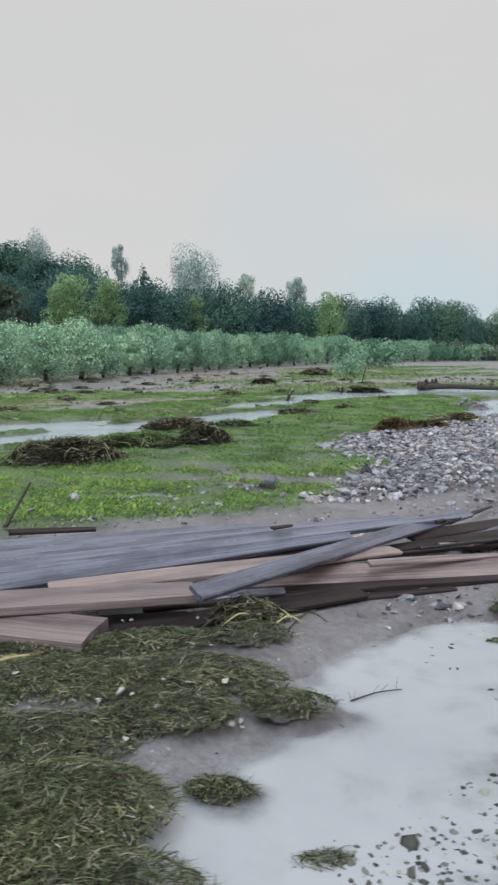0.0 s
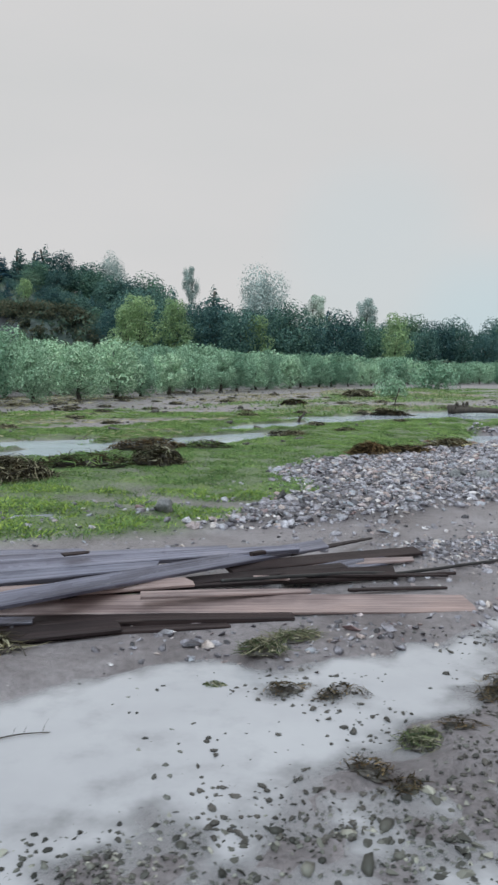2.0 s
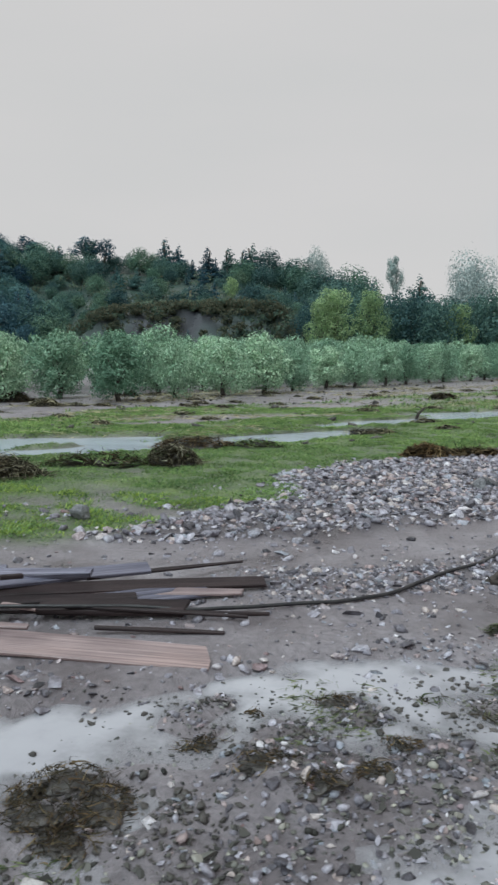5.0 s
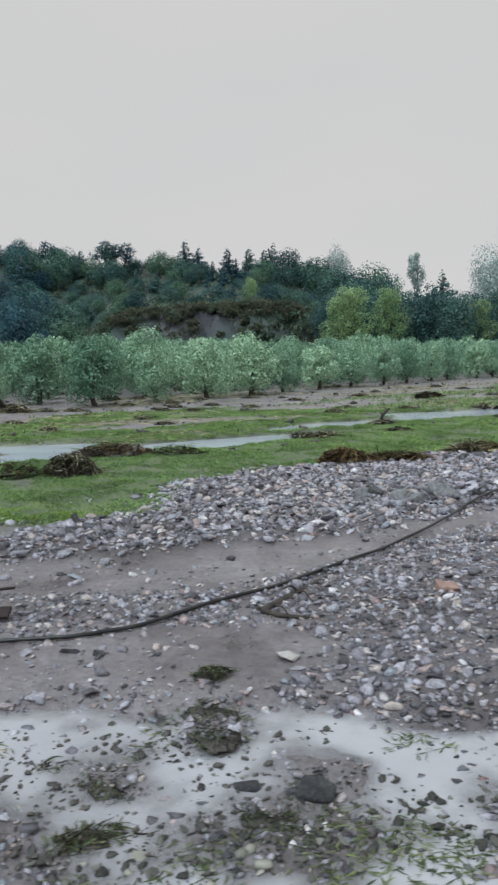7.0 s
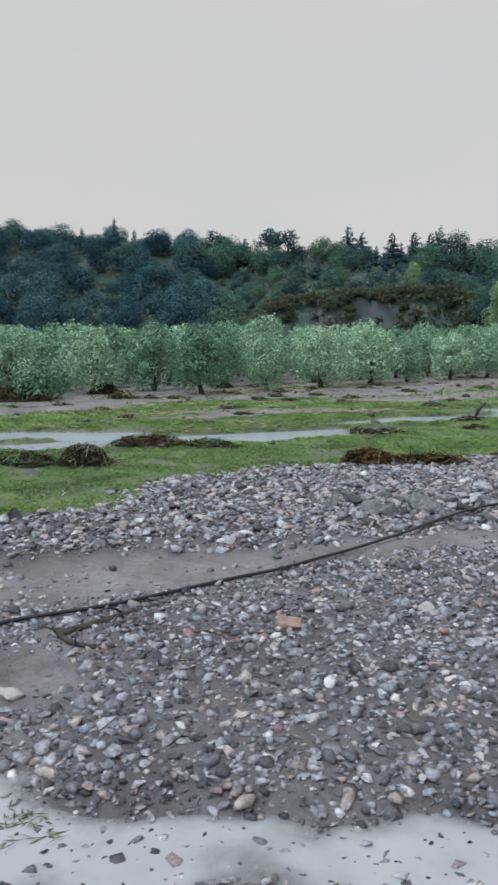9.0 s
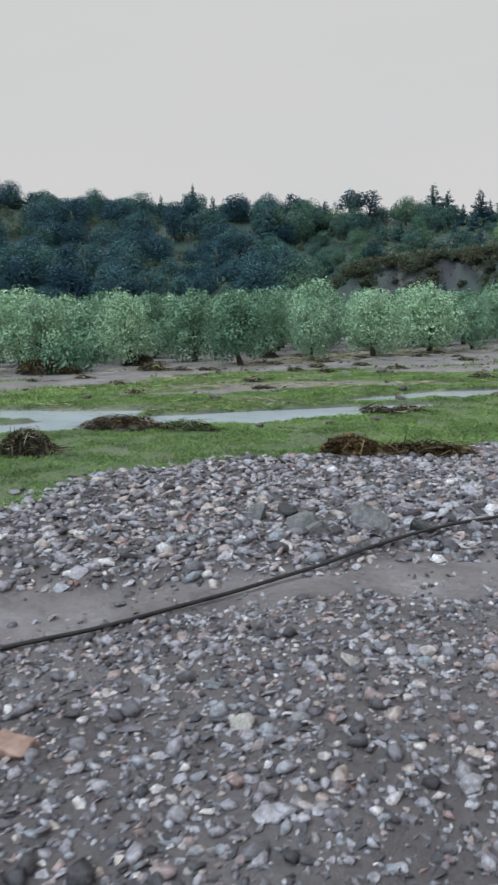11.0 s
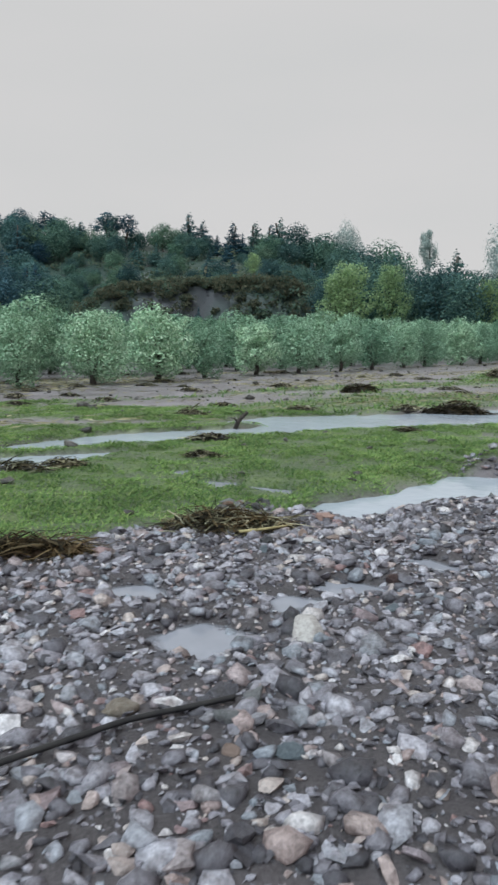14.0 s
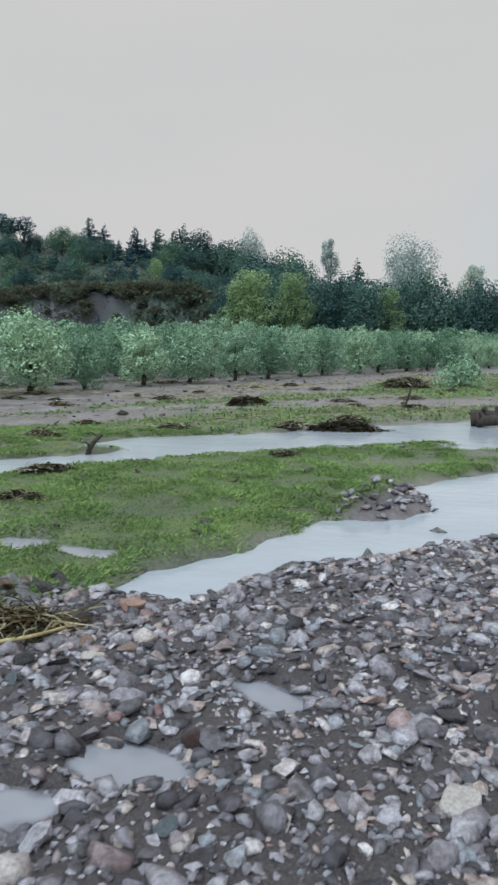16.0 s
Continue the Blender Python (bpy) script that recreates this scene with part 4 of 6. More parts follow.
def stone_field(name, xs, ys, radii, label, material, worn=0.3, sink=0.25, parent=None, seed=1, lowest=-9.0, fine_from=9.0):
    """Many loose stones in one mesh, each half set into the ground."""
    g = np.random.default_rng(seed)
    zs = np.maximum(terrain_masks(xs, ys)[0], lowest)
    kinds = ANGULAR + WORN + BROKEN
    pick = np.where(g.random(len(xs)) < worn, g.integers(len(ANGULAR), len(ANGULAR) + len(WORN), len(xs)), g.integers(0, len(ANGULAR), len(xs)))
    pick = np.where(radii > fine_from, g.integers(len(ANGULAR) + len(WORN), len(kinds), len(xs)), pick)
    rough_edged = g.random(len(xs)) < 0.45
    pick = np.where((radii > fine_from) & rough_edged, g.integers(0, len(ANGULAR), len(xs)), pick)
    vs, fs, soft, base = [], [], [], 0
    for k, (v0, f0) in enumerate(kinds):
        idx = np.nonzero(pick == k)[0]
        if not len(idx):
            continue
        a, tx, ty = g.uniform(0, 6.283, len(idx)), g.normal(0, 0.22, len(idx)), g.normal(0, 0.22, len(idx))
        ca, sa = np.cos(a)[:, None], np.sin(a)[:, None]
        px, py, pz = v0[None, :, 0], v0[None, :, 1], v0[None, :, 2]
        z1 = pz + px * tx[:, None] + py * ty[:, None]
        r = radii[idx][:, None]
        q = np.stack([xs[idx][:, None] + r * (px * ca - py * sa), ys[idx][:, None] + r * (px * sa + py * ca), zs[idx][:, None] + r * (z1 + 0.6 - sink * 2)], 2)
        n = len(v0)
        vs.append(q.reshape(-1, 3))
        fs.append((f0[None] + (np.arange(len(idx)) * n)[:, None, None] + base).reshape(-1, 3))
        soft.append(np.full(len(f0) * len(idx), k >= len(ANGULAR)))
        base += n * len(idx)
    me = bulk_mesh(name, np.concatenate(vs), np.concatenate(fs), material, np.concatenate(soft))
    ob = new(name, me)
    if parent:
        ob.parent = parent
        return tagged(ob, label, kind="stuff")
    return tagged(ob, label, "stones", kind="stuff")


def scatter(poly, per_m2, median, spread, lo, hi, seed, keep=None, thin=None):
    """Stone places inside a polygon: x, y and radius."""
    g = np.random.default_rng(seed)
    p = np.array(poly)
    x0, y0 = p.min(0)
    x1, y1 = p.max(0)
    n = int(per_m2 * (x1 - x0) * (y1 - y0))
    xs, ys = g.uniform(x0, x1, n), g.uniform(y0, y1, n)
    ok = inside(poly, xs + 0.18 * fbm(xs, ys, 0.6, 2, 91), ys + 0.18 * fbm(xs, ys, 0.6, 2, 92)) > g.exponential(0.06, n) - 0.12
    if keep is not None:
        ok &= keep(xs, ys, g)
    xs, ys = xs[ok], ys[ok]
    r = np.clip(median * np.exp(g.normal(0, spread, len(xs))), lo, hi)
    return xs, ys, r


def not_pools(xs, ys, g):
    ok = np.ones(len(xs), bool)
    for px, py, pr in POOLS:
        ok &= (np.hypot(xs - px, (ys - py) * 1.3) > pr * 0.6) | (g.random(len(xs)) < 0.35)
    return ok


gravel_bar = tagged(new("gravel_bar"), "bar of grey river cobbles thrown up by the flood", "gravel bar", kind="structure")
xs, ys, rr = scatter(GRAVEL, 400, 0.0255, 0.52, 0.009, 0.075, 21, lambda a, c2, g: not_pools(a, c2, g) & ((a < 8.3) | (g.random(len(a)) < 0.3)))
order = np.argsort(-(rr + 0.04 * ((xs > 2.6) & (xs < 7.4) & (ys > 8.2) & (ys < 15.2))))
lead, rest = order[:300], order[300:]
stone_field("cobbles", xs[rest], ys[rest], rr[rest], "wet grey cobbles packed together", M_STONE, 0.45, 0.24, gravel_bar, 3, -9.0, 0.034)
# small chippings fill the joints
xs2, ys2, rr2 = scatter(GRAVEL, 420, 0.0105, 0.4, 0.005, 0.024, 22, lambda a, c2, g: not_pools(a, c2, g) & (a > 2.5) & (a < 8.0) & (c2 > 8) & (c2 < 16))
stone_field("chippings", xs2, ys2, rr2, "small stone chippings between cobbles", M_STONE, 0.2, 0.25, gravel_bar, 4)
STONE_MESHES = [bm_mesh("stone", cut_stone(400 + i, 0.6, 0, 6), M_STONE, True) for i in range(9)] + [bm_mesh("stone", cut_stone(420 + i, 0.62, 0, 8), M_STONE, True) for i in range(9)] + [bm_mesh("stone", hull_stone(440 + i, 18), M_STONE) for i in range(9)]
sg = random.Random(31)


def lay_stone(parent, x, y, r, me, sink=0.25, name="stone"):
    ob = new(name, me)
    ob.matrix_basis = Matrix.LocRotScale((x, y, ground_z(x, y) + r * (0.6 - 2 * sink)), Euler((sg.gauss(0, 0.2), sg.gauss(0, 0.2), sg.uniform(0, 6.28))), (r, r, r * sg.uniform(0.85, 1.1)))
    ob.parent = parent
    return ob


for i in lead:
    worn = sg.random() < (0.6 if ys[i] > 11.8 else 0.12)
    lay_stone(gravel_bar, float(xs[i]), float(ys[i]), float(rr[i]), STONE_MESHES[sg.randrange(9) if worn else 9 + sg.randrange(18)], 0.24)

shingle_bank = tagged(new("shingle_bank"), "silty bank strewn with small broken stones", "shingle", kind="structure")
xs, ys, rr = scatter(SHINGLE, 850, 0.0145, 0.5, 0.007, 0.045, 23)
order = np.argsort(-rr)
stone_field("shingle", xs[order[200:]], ys[order[200:]], rr[order[200:]], "small wet stones pressed into silt", M_STONE, 0.5, 0.25, shingle_bank, 5, -9.0, 0.028)
for i in order[:200]:
    lay_stone(shingle_bank, float(xs[i]), float(ys[i]), float(rr[i]), STONE_MESHES[sg.randrange(18)], 0.2)
BANK = [(-3.5, 3.0), (-1.2, 2.7), (0.4, 3.1), (1.3, 3.5), (2.3, 4.15), (3.4, 4.6), (5.4, 5.0), (7.5, 9), (7.5, 10.8), (5.6, 10.0), (3.8, 8.5), (2.5, 7.5), (1.3, 6.6), (-0.7, 6.0), (-3.5, 5.2)]
xs, ys, rr = scatter(BANK, 320, 0.0095, 0.65, 0.004, 0.06, 24, lambda a, c2, g: g.random(len(a)) < 0.22 + 0.78 * smooth(-0.1, 0.5, fbm(a, c2, 0.8, 3, 97)))
stone_field("scattered_stones", xs, ys, rr, "stray pebbles lying on smooth silt", M_STONE, 0.3, 0.25, None, 6)
EDGE = [(-1.0, 2.85), (0.4, 3.2), (1.3, 3.6), (2.0, 4.2), (3.2, 4.7), (4.2, 5.1), (4.2, 4.5), (3.2, 4.2), (2.2, 3.9), (1.4, 3.3), (0.2, 2.9)]
xs, ys, rr = scatter(EDGE, 460, 0.012, 0.6, 0.005, 0.05, 25, lambda a, c2, g: g.random(len(a)) < 0.2 + 0.8 * smooth(-0.2, 0.4, fbm(a, c2, 0.5, 3, 98)))
stone_field("shore_pebbles", xs, ys, rr, "muddy pebbles along the puddle's edge", M_STONE, 0.3, 0.2, None, 7)
xs, ys, rr = scatter(PUDDLE, 1500, 0.006, 0.5, 0.003, 0.016, 26, lambda a, c2, g: (g.random(len(a)) < 0.012 + 0.6 * smooth(0.0, 0.45, fbm(a, c2, 0.6, 3, 93) + 0.42 * smooth(0.2, 2.0, a - 0.1 * c2) - 0.08) * smooth(-0.1, 0.5, inside(PUDDLE, a, c2))))
stone_field("puddle_stones", xs, ys, rr, "dark stones standing out of muddy water", M_CLODSTONE, 0.3, 0.12, None, 8, WATER_Z - 0.008)
xs, ys, rr = scatter(PUDDLE, 800, 0.010, 0.6, 0.004, 0.034, 35, lambda a, c2, g: g.random(len(a)) < 0.9 * smooth(1.4, 3.0, a) * smooth(-0.15, 0.35, fbm(a, c2, 0.4, 3, 99) + 0.03) + smooth(1.0, 2.2, a) * smooth(WATER_Z - 0.012, WATER_Z + 0.01, terrain_masks(a, c2)[0]))
stone_field("puddle_gravel", xs, ys, rr, "grey gravel awash in the shallow puddle", M_STONE, 0.4, 0.2, None, 15, WATER_Z - 0.012, 0.02)
# lumps of mud round the root clods
xs, ys, rr = scatter([(-0.3, 1.3), (0.9, 1.6), (2.6, 2.5), (4.2, 3.6), (3.6, 4.4), (1.7, 3.7), (0.3, 2.95), (-0.6, 2.6)], 1500, 0.0075, 0.55, 0.003, 0.022, 36, lambda a, c2, g: g.random(len(a)) < 0.9 * np.max([np.exp(-((a - i[0]) ** 2 + (c2 - i[1]) ** 2) / (1.6 * i[2]) ** 2 * 1.5) for i in ISLANDS], axis=0) * smooth(-0.3, 0.3, fbm(a, c2, 0.25, 2, 90)))
stone_field("mud_lumps", xs, ys, rr, "dark wet lumps of mud awash in shallows", M_CLOD, 0.6, 0.15, None, 16, WATER_Z - 0.004)
wg = np.random.default_rng(91)
n = 26000
xs, ys = wg.uniform(0.2, 4.6, n), wg.uniform(1.2, 4.6, n)
keep = (inside(PUDDLE, xs, ys) > 0.15) & (wg.random(n) < smooth(0.05, 0.45, fbm(xs, ys, 0.5, 3, 86)) * smooth(0.8, 1.6, xs))
xs, ys = xs[keep], ys[keep]
n = len(xs)
zs = np.maximum(terrain_masks(xs, ys)[0], WATER_Z) + wg.uniform(0.001, 0.014, n)
a, L, W = wg.normal(0.5, 0.9, n), wg.uniform(0.012, 0.045, n), wg.uniform(0.0015, 0.004, n)
mid = np.stack([xs, ys, zs], 1)
along = np.stack([np.cos(a) * L, np.sin(a) * L, wg.normal(0, 0.004, n)], 1)
side = np.stack([-np.sin(a) * W, np.cos(a) * W, wg.uniform(0, 0.6, n) * W], 1)
v = np.stack([mid - along, mid - side, mid + along, mid + side], 1).reshape(-1, 3)
tagged(new("drowned_weed", bulk_mesh("drowned_weed", v, np.arange(n * 4).reshape(-1, 4), M_MATGREEN)), "drowned dark green weed awash in shallows", "weeds", kind="stuff")
NEAR_SHORE = [(-2.2, 0.5), (-0.9, 1.25), (0.3, 1.55), (1.1, 2.0), (2.6, 3.0), (4.4, 4.0), (4.9, 3.2), (2.6, 1.0), (0.6, -0.4), (-1.5, -0.8)]
xs, ys, rr = scatter(NEAR_SHORE, 1300, 0.0078, 0.6, 0.003, 0.032, 27, lambda a, c2, g: g.random(len(a)) < 0.12 + 0.88 * smooth(-0.25, 0.35, fbm(a, c2, 0.45, 3, 95)))
shoal = scatter([(-1.9, 0.55), (-1.2, 1.2), (-0.4, 1.4), (0.5, 1.55), (1.2, 1.5), (0.4, 0.2), (-1.2, 0.2)], 2000, 0.0075, 0.5, 0.003, 0.017, 37, lambda a, c2, g: g.random(len(a)) < 0.15 + 0.85 * smooth(-0.3, 0.2, fbm(a, c2, 0.4, 3, 89)))
stone_field("shoal_gravel", *shoal, "wet dark gravel on a mud shoal", M_CLODSTONE, 0.4, 0.2, None, 17, WATER_Z - 0.006)
stone_field("shore_gravel", xs, ys, rr, "muddy gravel on the near shore", M_CLODSTONE, 0.3, 0.15, None, 9, WATER_Z - 0.006)
xs, ys, rr = scatter(ISLET, 130, 0.035, 0.45, 0.015, 0.1, 28)
stone_field("islet_stones", xs, ys, rr, "heap of dark stones in the flood pool", M_STONE, 0.4, 0.1, None, 10)
xs, ys, rr = scatter([(-24, 9), (10, 9), (16, 40), (8, 62), (-2, 46), (-24, 24)], 2.6, 0.035, 0.6, 0.015, 0.14, 29, lambda a, c2, g: (inside(GRAVEL, a, c2) < 0) & (inside(POND, a, c2) < -0.1) & (g.random(len(a)) < 0.12 + 0.9 * smooth(-0.1, 0.4, fbm(a, c2, 3.0, 2, 94))))
stone_field("mud_clods", xs, ys, rr, "scattered dark mud clods on silted field", M_CLOD, 0.5, 0.2, None, 11)
GRASS_STONES = [(-3.5, 5.6), (-0.6, 6.1), (0.6, 7.6), (1.1, 8.4), (0.9, 9.8), (-0.2, 9.4), (-0.6, 7.6), (-3.5, 6.3)]
xs, ys, rr = scatter(GRASS_STONES, 22, 0.025, 0.5, 0.01, 0.07, 30)
stone_field("meadow_stones", xs, ys, rr, "grey stones lying along the grass edge", M_STONE, 0.3, 0.2, None, 12)

xs, ys, rr = scatter(MATS, 60, 0.009, 0.5, 0.005, 0.02, 34)
stone_field("mat_pebbles", xs, ys, rr, "small pale pebbles lying on matted grass", M_PALESTONE, 0.3, -1.2, None, 14)

# singular stones
SINGLE = [("cobble", 6.78, 12.81, 0.105, M_PALESTONE, "large pale cream cobble on the gravel"), ("cobble", 6.17, 12.57, 0.055, M_PALESTONE, "pale cream cobble on the gravel"),
          ("cobble", 6.95, 12.5, 0.10, M_PALESTONE, "large pale cobble half in gravel"), ("cobble", 5.73, 13.06, 0.085, M_REDSTONE, "dark red-brown rounded cobble"),
          ("cobble", 4.88, 13.86, 0.075, M_PINKSTONE, "pinkish rounded cobble by the debris"), ("cobble", 5.15, 13.81, 0.07, M_PINKSTONE, "flat pinkish-brown cobble by the debris"),
          ("cobble", 5.0, 13.7, 0.07, M_PALESTONE, "cream flat-sided cobble on gravel"), ("cobble", 5.79, 12.47, 0.07, M_BLUESTONE, "blue-grey flat cobble on gravel"),
          ("cobble", 4.68, 13.58, 0.075, M_DARKSTONE, "dark slate-grey cobble by the debris"), ("cobble", 4.72, 13.4, 0.06, M_BLUESTONE, "slate-blue cobble lying in gravel"),
          ("cobble", 5.41, 11.93, 0.14, M_PALESTONE, "flat whitish stone beside a pool"), ("cobble", 5.36, 11.15, 0.10, M_GREYSTONE, "large grey cobble beside the hose"),
          ("cobble", 5.41, 10.72, 0.045, M_PINKSTONE, "small pink cobble beside the hose"), ("cobble", 4.84, 10.9, 0.10, M_OCHRESTONE, "ochre cobble beside the black hose"),
          ("cobble", 5.62, 10.78, 0.07, M_BLUESTONE, "smooth slate-blue cobble near the hose"), ("cobble", 5.3, 10.95, 0.08, M_GREYSTONE, "pale grey egg-shaped cobble"),
          ("boulder", 3.42, 9.5, 0.15, M_GREYSTONE, "angular grey boulder on the gravel bar"), ("boulder", 3.85, 9.68, 0.17, M_GREYSTONE, "angular grey boulder leaning on stones"),
          ("boulder", 3.62, 9.35, 0.12, M_GREYSTONE, "blocky grey stone among cobbles"), ("boulder", 3.09, 9.7, 0.13, M_DARKSTONE, "dark angular stone among cobbles"),
          ("boulder", 4.25, 9.75, 0.12, M_DARKSTONE, "dark rough boulder under the hose"), ("boulder", 2.98, 9.45, 0.11, M_GREYSTONE, "grey boulder on the gravel bar"),
          ("boulder", 5.2, 8.78, 0.075, M_PALESTONE, "pale three-cornered stone on sand"), ("boulder", 5.05, 9.25, 0.06, M_PALESTONE, "pale angular stone at the gravel's edge"),
          ("boulder", 5.92, 9.84, 0.10, M_GREYSTONE, "pale grey slab lying on sand"), ("boulder", 4.70, 6.96, 0.06, M_PALESTONE, "white stone among small gravel"),
          ("boulder", -0.98, 6.82, 0.13, M_GREYSTONE, "flat grey stone lying in wet grass"), ("boulder", 3.24, 4.92, 0.07, M_PALESTONE, "pale stone at the puddle's edge"),
          ("boulder", 3.35, 3.79, 0.06, M_DARKSTONE, "dark stone standing in the puddle"), ("boulder", 3.62, 3.77, 0.08, M_DARKSTONE, "dark lump of stone in the puddle"),
          ("boulder", 1.32, 1.99, 0.06, M_PALESTONE, "white stone under shallow water"), ("boulder", 1.47, 1.89, 0.05, M_PALESTONE, "white stone beside muddy clods"),
          ("boulder", 1.0, 2.14, 0.03, M_PALESTONE, "small white pebble on a mud clod"), ("boulder", 0.37, 7.63, 0.12, M_DARKSTONE, "dark stone on the grass edge"),
          ("cobble", 4.03, 14.82, 0.10, M_CLAYSTONE, "orange-brown stone at the pool's corner"), ("cobble", 4.23, 14.95, 0.08, M_DARKSTONE, "dark stone beside the orange one"),
          ("boulder", 6.3, 16.2, 0.10, M_GREYSTONE, "grey stone at the pool's shore"), ("boulder", 6.9, 17.2, 0.10, M_GREYSTONE, "grey stone standing in the pool")]
for k in range(16):
    SINGLE.append(("cobble", 4.1 + 0.09 * (k % 5) - 0.2 + sg.uniform(-0.06, 0.06), 14.55 + 0.11 * (k // 5) + sg.uniform(-0.05, 0.05), sg.uniform(0.06, 0.11),
                   (M_DARKSTONE, M_GREYSTONE, M_DARKSTONE, M_GREYSTONE, M_GREYSTONE, M_DARKSTONE, M_CLAYSTONE)[k % 7], "one of the stones heaped at the pool's corner"))
for k, (nm, x, y, r, mat, label) in enumerate(SINGLE):
    r *= 0.72 if nm == "cobble" else 0.95
    bm = cut_stone(500 + k, 0.5, 2, 7) if nm == "cobble" else cut_stone(500 + k, 0.75 if r > 0.09 else 0.52, 2, 12)
    ob = lay_stone(None, x, y, r, bm_mesh(nm, bm, mat, True), 0.2, nm)
    tagged(ob, label, "stone")

# ---- grass ----
def blades(name, x0, x1, y0, y1, per_m2, length, width, label, seed, mat, floor=0.25):
    """Short flattened blades of grass where the turf is, one mesh."""
    g = np.random.default_rng(seed)
    n = int(per_m2 * (x1 - x0) * (y1 - y0))
    xs, ys = g.uniform(x0, x1, n), g.uniform(y0, y1, n)
    z, turf_mask, *_ = terrain_masks(xs, ys)
    tuft = smooth(-0.5, 0.5, fbm(xs, ys, 0.35, 2, 96))
    ok = (turf_mask * (0.35 + 0.65 * tuft) > floor * 0.6 + g.random(n) * 0.5) & (z > WATER_Z - 0.01)
    xs, ys, z, tuft = xs[ok], ys[ok], z[ok], tuft[ok]
    m2 = len(xs)
    a, lean = g.uniform(0, 6.283, m2), g.uniform(0.75, 1.45, m2)
    L = length * g.uniform(0.5, 1.3, m2) * (0.4 + 1.0 * tuft)
    dx, dy = np.cos(a) * np.sin(lean) * L, np.sin(a) * np.sin(lean) * L
    dz = np.cos(lean) * L
    px, py = -np.sin(a) * width, np.cos(a) * width
    base = np.stack([xs, ys, z - 0.004], 1)
    side = np.stack([px, py, 0 * px], 1)
    tip = np.stack([dx, dy, dz], 1)
    v = np.stack([base - side, base + side, base + tip * 0.6 + side * 0.8 + np.array([0, 0, 0.006]), base + tip], 1).reshape(-1, 3)
    tagged(new(name, bulk_mesh(name, v, np.arange(m2 * 4).reshape(-1, 4), mat)), label, "grass", kind="stuff")


blades("meadow_grass", -5.5, 7.5, 5.2, 13.0, 1900, 0.052, 0.0055, "short bright green grass flattened by flood water", 61, M_GRASS)
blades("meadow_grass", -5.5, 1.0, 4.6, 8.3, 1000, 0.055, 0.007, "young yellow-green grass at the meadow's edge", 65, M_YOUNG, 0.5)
blades("meadow_grass", -8, 9, 13.0, 24.0, 2000, 0.058, 0.0065, "wet green grass between stream and pool", 62, M_GRASS)
blades("meadow_grass", -16, 24, 24.0, 62.0, 110, 0.12, 0.022, "patchy grass on the far side of the stream", 63, M_GRASS)
blades("meadow_grass", -18, -5.5, 9.0, 24.0, 170, 0.10, 0.017, "patchy green grass beside the orchard", 64, M_GRASS)


